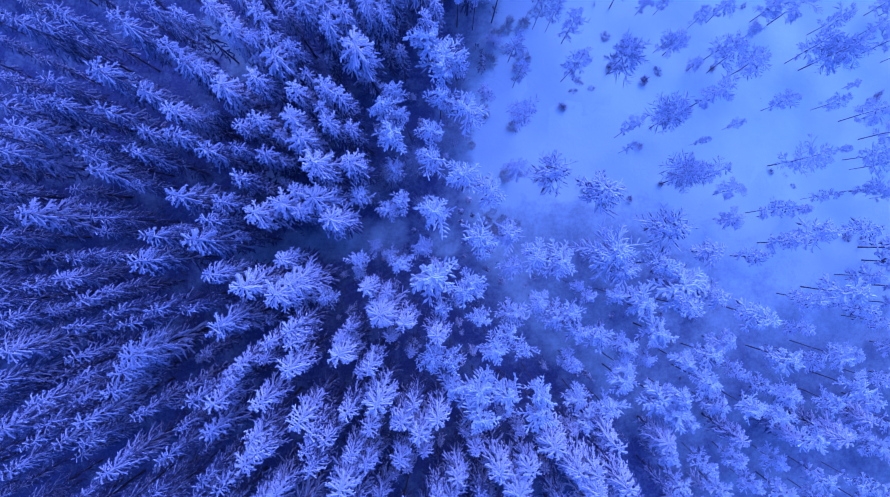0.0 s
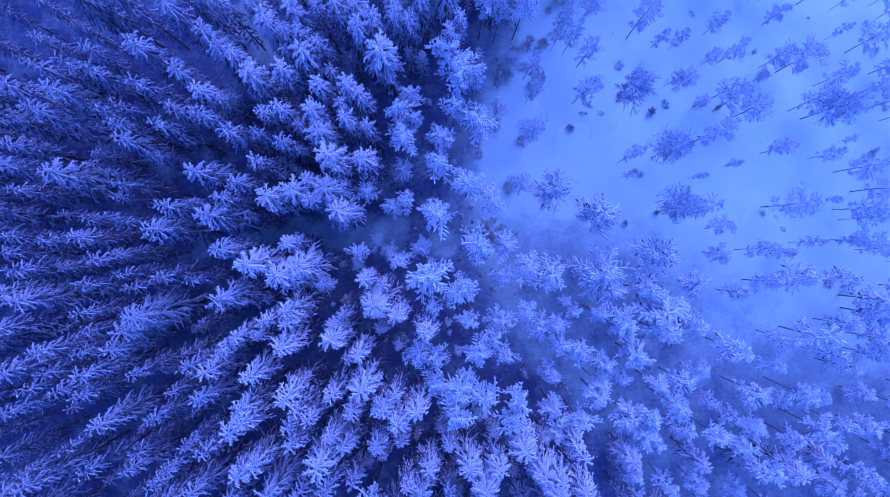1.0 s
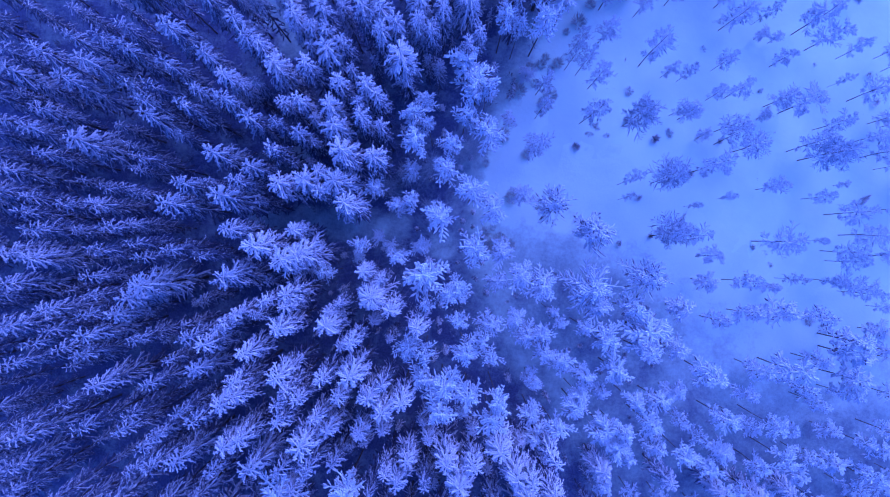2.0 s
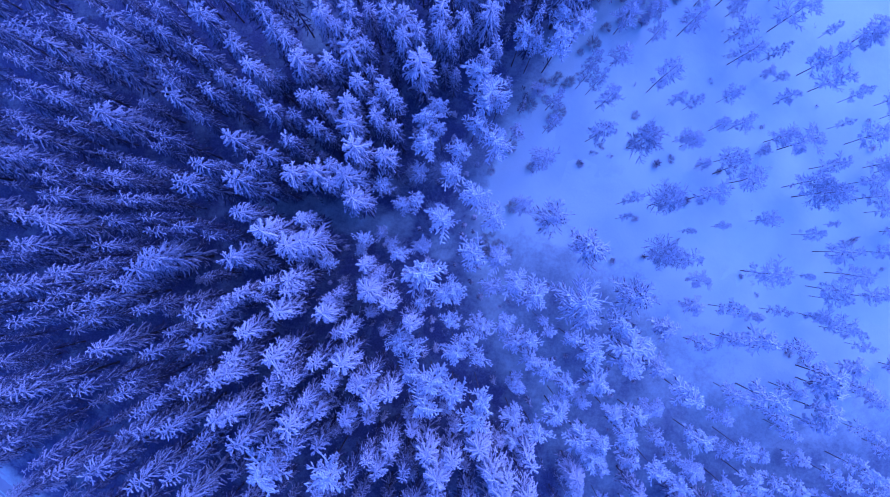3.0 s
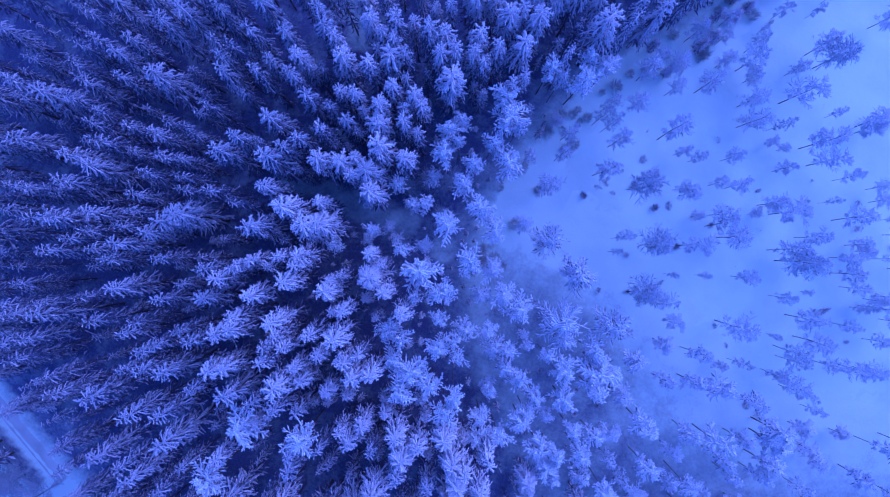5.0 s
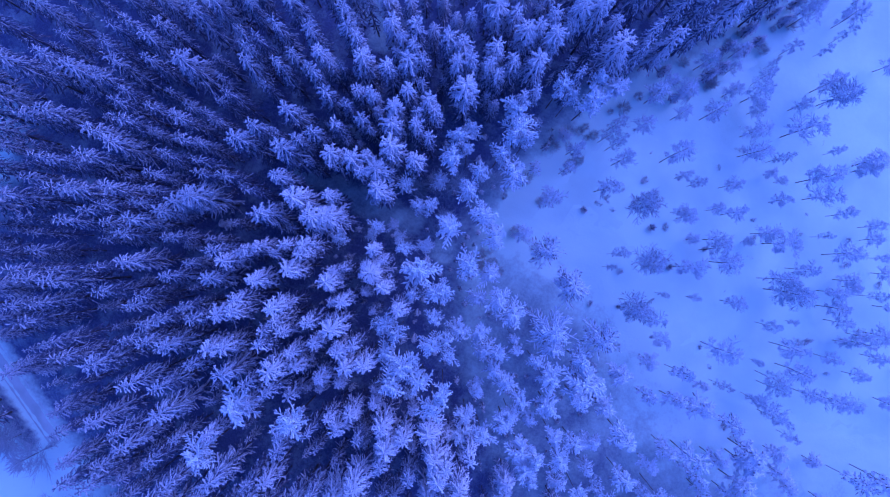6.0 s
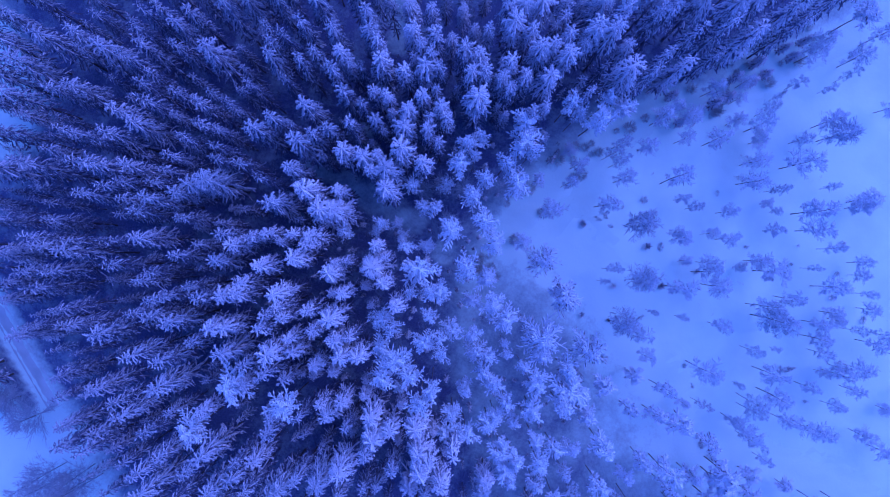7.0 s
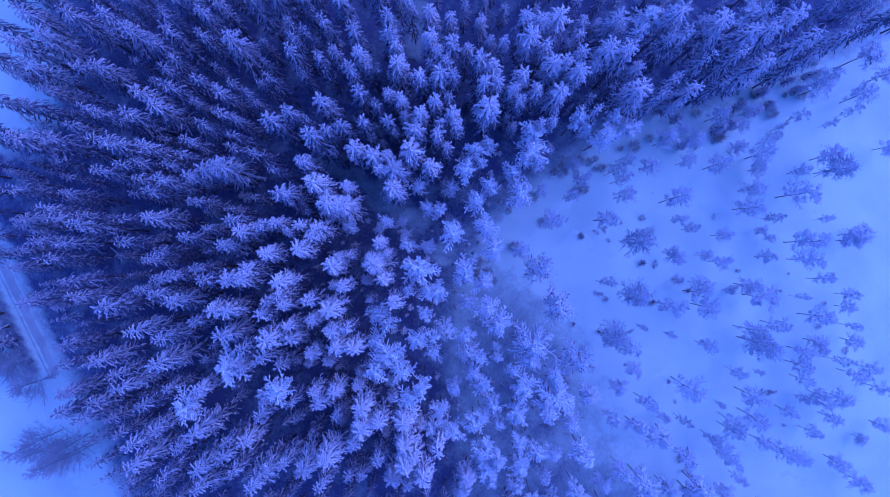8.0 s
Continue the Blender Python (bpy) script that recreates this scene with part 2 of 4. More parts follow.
def spruce_fingers(rng, h, R, whorls, per, twigs, bare=0.34, fat=1.0):
    """Drooping snow-laden boughs of a spruce: bent main fingers and short side fingers, as two mesh pieces."""
    A, B, C, W, P, Q, T = [], [], [], [], [], [], []
    depth = h * (1 - bare)
    for k in range(whorls):
        u = (k + 0.4) / whorls
        d = 0.12 + depth * u ** 1.15
        reach = R * min(1.0, d / (0.8 * depth)) ** 0.56 * rng.uniform(0.85, 1.15)
        n = 4 if d < 0.6 else per - 1 if d < 1.6 else per
        turn = rng.uniform(0, 6.28)
        for j in range(n):
            w = turn + 6.283 * (j + rng.uniform(-0.3, 0.3)) / n
            L = reach * rng.uniform(0.7, 1.25) + 0.18
            droop = 26 - 64 * min(1, d / 2.6) + rng.uniform(-9, 9)
            out = np.array([math.cos(w), math.sin(w), 0.0])
            across = np.array([-math.sin(w), math.cos(w), 0.0])
            path = [np.array([0, 0, h - d + rng.uniform(-0.2, 0.2)])]
            sway = rng.uniform(-0.16, 0.16)
            for i, (share, bend) in enumerate(((0.52, 0), (0.48, -16))):
                g = radians(droop + bend * min(1, d / 2))
                path.append(path[-1] + share * L * (out * math.cos(g) + (0, 0, math.sin(g)) + across * sway * i))
            thick = (0.058 + 0.028 * min(1, L / 1.5)) * fat
            for keep, p in zip((A, B, C), path):
                keep.append(p)
            W.append(thick * rng.uniform(0.85, 1.15))
            m = max(1, twigs - 1) if L < 0.9 or u > 0.8 else twigs
            for i in range(m):
                s = 0.55 + 1.25 * (i + rng.uniform(0.1, 0.9)) / m
                o = path[int(s)] + (path[int(s) + 1] - path[int(s)]) * (s - int(s))
                b = radians(rng.uniform(28, 52)) * (1 if i % 2 else -1)
                l = L * (0.32 - 0.10 * s) * rng.uniform(0.7, 1.3) + 0.10
                g = math.radians(droop - 14 + rng.uniform(-14, 6))
                q = o + l * (out * math.cos(b) + across * math.sin(b) + np.array([0, 0, math.tan(max(g, -1.0))]))
                P.append(o), Q.append(q), T.append(thick * rng.uniform(0.68, 0.88))
    P.append(np.array([0, 0, h - 0.5])), Q.append(np.array([0, 0, h + 0.25])), T.append(0.075)
    return rods((A, B, C), W, 0.6), spindles(P, Q, 1.1 * np.array(T), 0.7)


SPRUCE_H, SPRUCE_R = 16.0, 1.9


def spruce_meshes(seed, needles, whorls=14, per=7, twigs=3, R=SPRUCE_R, bare=0.34, fat=1.0):
    rng = np.random.default_rng(seed)
    boughs, side = spruce_fingers(rng, SPRUCE_H, R, whorls, per, twigs, bare, fat)
    # lower boughs in darker twigs, as painted shade under the snowy crown
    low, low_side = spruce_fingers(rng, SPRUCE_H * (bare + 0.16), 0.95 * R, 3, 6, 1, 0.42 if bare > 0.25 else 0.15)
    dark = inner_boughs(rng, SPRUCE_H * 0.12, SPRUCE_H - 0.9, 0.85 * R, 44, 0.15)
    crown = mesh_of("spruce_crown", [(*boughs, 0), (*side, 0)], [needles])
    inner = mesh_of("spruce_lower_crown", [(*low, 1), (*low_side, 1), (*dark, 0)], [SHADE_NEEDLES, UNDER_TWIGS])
    bend = rng.uniform(-0.12, 0.12, 2)
    trunk = mesh_of("spruce_trunk", [(*tube([(0, 0, -0.3), (bend[0], bend[1], 5), (0, 0, 10), (0, 0, SPRUCE_H - 0.3)], (0.16, 0.13, 0.08, 0.02)), 0)], [SPRUCE_BARK], True)
    return {"trunk": trunk, "crown": crown, "lower_crown": inner}


# ---------------------------------------------------------------- pines


def pine_meshes(seed, h, R, tiers, needles, thick=0.10, side=6, under=None, stem=1.0):
    """A bare stem with an uneven, clumped crown: tiers of crooked boughs (drop, reach, number), each a pointed spray of snowy shoots."""
    rng = np.random.default_rng(seed)
    A, B, C, W, P, Q, T, D, E = [], [], [], [], [], [], [], [], []
    top = np.array([rng.uniform(-0.15, 0.15), rng.uniform(-0.15, 0.15), h])

    for drop, part_reach, n in tiers:
        turn = rng.uniform(0, 6.28)
        for j in range(n):
            w = turn + 6.283 * (j + rng.uniform(-0.55, 0.55)) / n
            L = R * part_reach * rng.uniform(0.45, 1.3)
            out, across = np.array([math.cos(w), math.sin(w), 0.0]), np.array([-math.sin(w), math.cos(w), 0.0])
            p0 = np.array([0, 0, h - drop + rng.uniform(-0.3, 0.3) - 0.2 * L])
            p1 = p0 + 0.55 * L * (out + (0, 0, rng.uniform(-0.2, 0.5)) + across * rng.uniform(-0.3, 0.3))
            p2 = p1 + 0.45 * L * (out + (0, 0, rng.uniform(-0.7, 0.2)) + across * rng.uniform(-0.6, 0.6))
            A.append(p0), B.append(p1), C.append(p2), W.append(thick * rng.uniform(0.7, 1.0))
            for i in range(2):
                o = p0 + (p2 - p0) * rng.uniform(0.1, 0.75) - (0, 0, 0.12)
                D.append(o), E.append(o + 0.5 * L * (out * rng.uniform(0.2, 1.0) + across * rng.uniform(-0.8, 0.8) - (0, 0, rng.uniform(0.15, 0.6))))
            for i in range(side):
                s = 0.22 + 0.74 * (i + rng.uniform(0, 1)) / side
                o = p0 + (p1 - p0) * s / 0.55 if s < 0.55 else p1 + (p2 - p1) * (s - 0.55) / 0.45
                b = radians(rng.uniform(20, 64)) * (1 if i % 2 else -1)
                l = L * (0.54 - 0.36 * s) * rng.uniform(0.55, 1.3) + 0.10
                d = out * math.cos(b) + across * math.sin(b) + np.array([0, 0, rng.uniform(-0.4, 0.7)])
                P.append(o - 0.05 * d), Q.append(o + l * d), T.append(thick * rng.uniform(0.75, 1.1))
    for j in range(5):
        g = 1.26 * j + rng.uniform(-0.3, 0.3)
        P.append(top - (0, 0, 0.25)), Q.append(top + 0.35 * np.array([math.cos(g), math.sin(g), rng.uniform(-0.1, 0.7)])), T.append(thick)
    crown = mesh_of("pine_crown", [(*tongues((A, B, C), W, (0.8, 1.0, 0.45)), 0), (*spindles(P, Q, T, 0.68), 0), (*spindles(D, E, np.full(len(D), 0.09), 0.5), 1)], [needles, under or UNDER_TWIGS])
    k = h / 10
    trunk = mesh_of("pine_trunk", [(*tube([(0, 0, -0.3), (0.05, -0.04, 0.4 * h), (-0.04, 0.03, 0.75 * h), (top[0], top[1], h - 0.4)], (stem * (0.06 * k + 0.02), stem * (0.045 * k + 0.015), stem * 0.03 * k, 0.015)), 0)], [PINE_BARK], True)
    return {"trunk": trunk, "crown": crown}


# ---------------------------------------------------------------- leafless trees and bushes


def birch_meshes(seed, h=13.0):
    rng = np.random.default_rng(seed)
    lean = rng.uniform(-0.5, 0.5, 2)
    spine = [np.array([lean[0] * s * s, lean[1] * s * s, h * s - 0.2]) for s in (0, 0.35, 0.7, 1)]
    trunk = mesh_of("birch_trunk", [(*tube(spine, (0.055, 0.045, 0.03, 0.01)), 0)], [BIRCH_BARK], True)
    P, Q, W, limbs = [], [], [], []
    for i in range(80):
        s = rng.uniform(0.2, 0.98)
        o = np.array([lean[0] * s * s, lean[1] * s * s, h * s - 0.2])
        w, L = rng.uniform(0, 6.28), 3.0 * (1.1 - s) * rng.uniform(0.6, 1.2) + 0.4
        d = np.array([math.cos(w), math.sin(w), rng.uniform(0.5, 1.1)])
        e = o + L * d / np.linalg.norm(d)
        limbs.append((o, e))
        for j in range(20):
            c = o + (e - o) * rng.uniform(0.3, 1)
            g = d / np.linalg.norm(d) + rng.normal(0, 0.55, 3)
            P.append(c), Q.append(c + g * L * rng.uniform(0.15, 0.34)), W.append(0.024)
    boughs = rods(([p for p, q in limbs], [q for p, q in limbs]), np.full(len(limbs), 0.024), 1.3)
    return {"trunk": trunk, "crown": mesh_of("birch_twigs", [(*boughs, 0), (*spindles(P, Q, W, 0.4), 0)], [TWIG_FROST])}


def bush_mesh(seed, tall=1.0, wide=0.6, n=150, mat=None, thick=0.04):
    rng = np.random.default_rng(seed)
    P, Q, W = [], [], []
    for i in range(n):
        w, r = rng.uniform(0, 6.28), wide * math.sqrt(rng.uniform(0, 1))
        c = np.array([0.6 * r * math.cos(w), 0.6 * r * math.sin(w), tall * rng.uniform(0.0, 0.5)])
        P.append(c * (0.5, 0.5, 0.3)), Q.append(c + np.array([0.6 * r * math.cos(w + rng.uniform(-0.6, 0.6)), 0.6 * r * math.sin(w), tall * rng.uniform(0.1, 0.45)])), W.append(thick)
    return mesh_of("bush_twigs", [(*spindles(P, Q, W), 0)], [mat or BUSH_TWIGS])


# ---------------------------------------------------------------- planting
protos = {}


def plant(name, key, meshes, m, label, group, category="tree"):
    """A tree as a root with its trunk and crown; later trees of the same form are copies."""
    if (key, name) in protos:
        first = protos[(key, name)]
        root = copy_thing(first, m @ Matrix.Diagonal((*(1 / s for s in first.scale), 1)))
    else:
        root = new(name)
        root.matrix_basis = m
        for kind, me in meshes.items():
            child = new(kind, me)
            child.parent = root
        protos[(key, name)] = root
    return tagged(root, label, category, group)


def spot(x, y, spin, sx, sz, lean=(0.0, 0.0)):
    return pose(x, y, 0.0, lean[0], lean[1], spin) @ Matrix.Diagonal((sx, sx, sz, 1))

# ---------------------------------------------------------------- ground
FOREST_EDGE = [(31, 76), (25, 64), (20.5, 55.5), (15.5, 43), (7.5, 33), (4.5, 20), (2.5, 11), (4, 5), (6.5, -4), (11, -12.2), (18, -15.8), (27, -23), (33, -36), (33, -64), (-10, -64),
               (-18, -56.5), (-26, -49.5), (-37, -44.5), (-47, -39.5), (-60, -33.5), (-62, -30), (-57, -27), (-57, -24), (-62, -16), (-72, -11), (-86, -8), (-86, 76)]
SHADE_EDGE = [(x - (0.8 if -3 < y < 46 and x < 20 else -2.5 if -24 < y < -10 else 0.0), y) for x, y in FOREST_EDGE[:14]] + [(-14, -58.5), (-24, -53), (-29.5, -51.1), (-59.5, -38.9)] + FOREST_EDGE[20:]
STAND_SHADE = [(3, 8), (10, 4.5), (19, 5.5), (27, 3.5), (30.5, 0), (29, -4), (37, -7), (46, -6.5), (60, -4), (78, 6), (80, -42), (26, -42), (20, -20), (8, -13)]
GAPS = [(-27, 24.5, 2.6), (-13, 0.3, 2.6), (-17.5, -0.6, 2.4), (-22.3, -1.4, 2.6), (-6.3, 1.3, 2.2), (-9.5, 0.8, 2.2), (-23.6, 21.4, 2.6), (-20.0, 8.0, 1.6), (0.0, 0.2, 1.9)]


def inside(x, y, outline):
    hit = False
    for (x0, y0), (x1, y1) in zip(outline, outline[1:] + outline[:1]):
        if (y0 > y) != (y1 > y) and x < (x1 - x0) * (y - y0) / (y1 - y0) + x0:
            hit = not hit
    return hit


def road_side(x, y):
    """Metres from the middle of the forest road."""
    ax, ay, bx, by = -60.0, -40.4, -30.0, -52.6
    d = math.hypot(bx - ax, by - ay)
    return ((x - ax) * (by - ay) - (y - ay) * (bx - ax)) / d


def relief(x, y):
    far = max(abs(x), abs(y))
    z = 0.32 * noise.noise((x * 0.06, y * 0.06, 0.3)) + 0.12 * noise.noise((x * 0.35, y * 0.35, 4.0)) + 0.05 * noise.noise((x * 1.1, y * 1.1, 7.0))
    flat = min(1.0, max(0.0, (abs(road_side(x, y)) - 2.2) / 1.5))
    return z * flat * max(0.0, min(1.0, (130 - far) / 30)) - 0.06 * (1 - flat)


def build_ground():
    n, half = 170, 100.0
    xs = np.concatenate([[-3000, -900, -300, -160], np.linspace(-half, half, n), [160, 300, 900, 3000]])
    m = len(xs)
    v = np.array([(x, y, relief(x, y)) for y in xs for x in xs])
    i, j = np.meshgrid(np.arange(m - 1), np.arange(m - 1))
    a0 = (j * m + i).ravel()
    f = np.concatenate([np.stack([a0, a0 + 1, a0 + m + 1], 1), np.stack([a0, a0 + m + 1, a0 + m], 1)])
    ground = new("ground", mesh_of("ground", [(v, f, 0)], [FIELD_SNOW], True))
    tagged(ground, "snow-covered ground with soft hummocks and twig litter", "ground", kind="structure")


def build_shaded_floor():
    """Forest floor sheet with tree shade painted into its colour, rising in tussocks out of the snow."""
    step = 0.7
    xs, ys = np.arange(-86, 82, step), np.arange(-64, 76, step)
    X, Y = np.meshgrid(xs, ys)

    def within(x, y, outline=SHADE_EDGE):
        hit = np.zeros(x.shape, bool)
        for (x0, y0), (x1, y1) in zip(outline, outline[1:] + outline[:1]):
            if y0 != y1:
                hit ^= ((y0 > y) != (y1 > y)) & (x < (x1 - x0) * (y - y0) / (y1 - y0) + x0)
        return hit

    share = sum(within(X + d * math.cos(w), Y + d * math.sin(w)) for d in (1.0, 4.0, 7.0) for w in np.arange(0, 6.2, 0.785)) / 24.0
    # stand and fringe: the pines' shade painted as darker ground
    stand = sum(within(X + d * math.cos(w), Y + d * math.sin(w), STAND_SHADE) for d in (1.5, 4.0, 7.0) for w in np.arange(0, 6.2, 0.785)) / 24.0
    fringe = sum(within(X + d * math.cos(w), Y + d * math.sin(w), STAND_SHADE) for d in (4.0, 8.0, 12.0, 16.0) for w in np.arange(0, 6.2, 0.524)) / 48.0
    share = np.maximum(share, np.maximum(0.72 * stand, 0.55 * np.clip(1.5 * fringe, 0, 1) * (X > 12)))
    # road verges painted dark for the shade of the trees beside them
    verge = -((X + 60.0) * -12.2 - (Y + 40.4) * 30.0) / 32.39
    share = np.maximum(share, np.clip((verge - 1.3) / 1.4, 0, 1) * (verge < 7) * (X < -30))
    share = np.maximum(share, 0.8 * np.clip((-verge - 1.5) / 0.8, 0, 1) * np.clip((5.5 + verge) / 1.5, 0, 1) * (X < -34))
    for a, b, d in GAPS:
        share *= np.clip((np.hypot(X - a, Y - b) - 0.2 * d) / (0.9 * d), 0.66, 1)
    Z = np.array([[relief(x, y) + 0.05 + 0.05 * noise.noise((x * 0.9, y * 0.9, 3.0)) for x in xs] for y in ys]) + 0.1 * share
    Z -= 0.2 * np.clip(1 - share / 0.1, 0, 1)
    m = len(xs)
    i, j = np.meshgrid(np.arange(m - 1), np.arange(len(ys) - 1))
    a0 = (j * m + i).ravel()
    keep = (share[:-1, :-1] > 0.0).ravel()
    a0 = a0[keep]
    f = np.concatenate([np.stack([a0, a0 + 1, a0 + m + 1], 1), np.stack([a0, a0 + m + 1, a0 + m], 1)])
    v = np.stack([X.ravel(), Y.ravel(), Z.ravel()], 1)
    used, f = np.unique(f, return_inverse=True)
    sheet = mesh_of("forest_floor", [(v[used], f.reshape(-1, 3), 0)], [FLOOR_SHADE], True)
    sheet.attributes.new("shade_cover", "FLOAT", "POINT").data.foreach_set("value", np.clip(1.25 * share, 0, 1.12).ravel()[used].astype(np.float32))
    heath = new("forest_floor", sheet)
    tagged(heath, "forest floor with tree shade painted over thin snow and litter", "ground", kind="structure")


def build_road():
    ax, ay, bx, by = -75.0, -34.3, -31.5, -51.99
    n, w = 60, np.array([-1.5, -1.15, -0.85, -0.45, 0.45, 0.85, 1.15, 1.5])
    lift = np.array([-0.12, 0.04, -0.01, 0.05, 0.05, -0.01, 0.04, -0.12])
    d = math.hypot(bx - ax, by - ay)
    ux, uy = (bx - ax) / d, (by - ay) / d
    v, f, k = [], [], len(w)
    for i in range(n + 1):
        s = d * i / n
        for o, z in zip(w, lift):
            v.append((ax + ux * s - uy * o, ay + uy * s + ux * o, z + 0.03 * noise.noise((s * 0.3, o * 2, 2.0))))
    for i in range(n):
        for j in range(k - 1):
            q = i * k + j
            f += [(q, q + k, q + k + 1), (q, q + k + 1, q + 1)]
    road = new("road", mesh_of("road", [(np.array(v), np.array(f), 0)], [ROAD_SNOW], True))
    tagged(road, "narrow forest road of packed snow with wheel ruts", "road", kind="structure")


build_ground()
build_shaded_floor()
build_road()

# ---------------------------------------------------------------- the trees: x, y, height, crown radius
SPRUCES_a = [
    (-23.4, -43.3, 15.1, 1.65), (-22.2, -45.3, 15.4, 1.64), (-20.3, -42.1, 14.7, 1.66), (-19.6, -44.1, 15.9, 1.86), (-18, -43.8, 12.5, 1.47), (-16, -44.3, 12.7, 1.47),
    (-13.3, -42.4, 16.1, 1.85), (-11.5, -44.1, 15.9, 2.33), (-10.4, -46.9, 14.3, 1.43), (-7.9, -42.7, 15.8, 1.63), (-7.4, -46.8, 11.8, 1.49), (-3.6, -42.1, 13.7, 1.93),
    (-43.1, -32.9, 12.4, 1.48), (-42.8, -31.3, 13.1, 1.46), (-41.2, -35.5, 12, 1.48), (-40.6, -37.8, 12, 1.48), (-39.1, -32.3, 14.3, 1.67), (-36.5, -40.7, 11.3, 1.25),
    (-36, -32.2, 15.9, 1.63), (-34.5, -36.8, 13.9, 1.21), (-32.1, -32.4, 15.8, 1.55), (-29.6, -33.1, 16.4, 1.53), (-29.2, -37.6, 11.7, 1), (-27.6, -39.1, 14.2, 1.44),
]
SPRUCES_b = [
    (-26.9, -32.5, 15.3, 2.15), (-26.6, -41.9, 13.7, 1.45), (-23.7, -38.2, 14.8, 2.13), (-22.1, -31.5, 16, 1.93), (-20.7, -37.8, 14.9, 1.65), (-19.2, -30.6, 14.9, 1.97),
    (-18.8, -38.3, 15, 1.89), (-17.7, -33.4, 14.4, 2.38), (-15.7, -39.3, 13.9, 1.68), (-15.2, -36.5, 11.6, 1.49), (-12.5, -39.9, 14.3, 1.91), (-8.7, -39.6, 14.8, 1.66),
    (-8.4, -37.3, 14.3, 2.39), (-4.9, -40.1, 14.4, 2.38), (-4.7, -35.7, 13.5, 1.69), (-3.9, -30.3, 13.5, 1.93), (-3.7, -36.9, 14, 1.92), (-1.8, -37, 14.9, 1.66),
    (1.1, -36.4, 15.3, 2.35), (1.3, -34.9, 13.8, 2.17), (2.4, -32.8, 14.2, 1.67), (4.5, -31.8, 13.5, 2.66), (7.8, -31.7, 14.1, 1.68), (-56.5, -18.9, 12.1, 1.48),
]
SPRUCES_c = [
    (-51.2, -20, 14.6, 1.55), (-49.6, -24.2, 15, 2.36), (-45.8, -18.6, 13.9, 1.44), (-45.3, -21.3, 16.4, 1.85), (-45.2, -29, 15.2, 1.65), (-40.5, -25.5, 13.9, 1.44),
    (-40, -27.7, 16, 1.62), (-38.1, -20, 16.4, 1.73), (-38.1, -27.8, 16, 1.63), (-36.1, -29.6, 15.3, 1.76), (-35.9, -25.6, 15.6, 1.36), (-35.6, -26.8, 16.1, 1.93),
    (-32.3, -18.1, 15.1, 1.58), (-32.1, -22.1, 16.6, 1.24), (-30.3, -24.5, 16.1, 1.54), (-30, -20.1, 16.1, 1.93), (-26.7, -22.9, 14.9, 1.38), (-26.5, -24.1, 15.6, 1.56),
    (-25.3, -19.5, 14.6, 1.59), (-24.9, -27.7, 15.3, 1.37), (-24.2, -24.8, 15.6, 1.56), (-23.5, -23.8, 15.3, 1.57), (-23.1, -26.9, 16.1, 1.73), (-23, -19.8, 11.7, 0.84),
]
SPRUCES_d = [
    (-21.7, -21.3, 15.7, 1.46), (-21, -26.2, 14.8, 2.18), (-19.8, -21.8, 15.8, 1.75), (-17.9, -19.7, 15, 1.97), (-17.8, -26.8, 14.3, 1.6), (-16.8, -23.7, 15.3, 1.96),
    (-16.3, -18.2, 16.4, 1.73), (-15.4, -22.7, 15.1, 1.77), (-14, -25.6, 14.9, 2.47), (-12, -20, 15.5, 1.76), (-10.9, -25, 14.8, 1.58), (-9.5, -21.9, 15.5, 2.44),
    (-8.7, -24.1, 15.2, 1.96), (-8.7, -18.9, 15, 1.38), (-6.3, -24.1, 12.1, 1.87), (-5.1, -23.6, 8.8, 0.88), (-4.8, -28.9, 13.2, 1.94), (-4, -22.7, 8.9, 1.1),
    (-2.1, -20.6, 10.3, 1.29), (-1.9, -26.2, 13.8, 1.41), (-0.9, -23.8, 13.2, 1.43), (0.8, -24.3, 13.5, 2.23), (1.2, -22.2, 12.3, 1.66), (1.9, -19.1, 9, 1.1),
]
SPRUCES_e = [
    (3, -20.1, 10.7, 1.28), (3.2, -24.2, 12.8, 1.64), (4.2, -24, 8.2, 0.89), (4.6, -25.8, 8.4, 1.11), (5, -21.3, 13, 2.05), (5.8, -28.8, 14.2, 2.63),
    (7, -23.5, 13, 2.56), (7.4, -18.7, 10, 1.08), (7.4, -25.1, 13.3, 1.94), (8, -20.8, 13.4, 1.63), (9.8, -29.4, 12, 1.49), (10.2, -23.3, 7.9, 1.12),
    (10.5, -19.1, 12.7, 2.26), (11.1, -25.2, 13.1, 1.7), (11.4, -28.8, 10.7, 1.51), (12.4, -21.2, 13.4, 2.03), (13.7, -22.7, 14.1, 2.15), (14.1, -21, 14, 1.61),
    (15.7, -20.1, 9.6, 0.87), (15.9, -18.5, 14.3, 2), (16.7, -25.4, 11, 1.51), (16.9, -22.7, 13.4, 1.94), (-59.3, -12, 14.6, 2.14), (-58.4, -15.6, 14.1, 2.15),
]
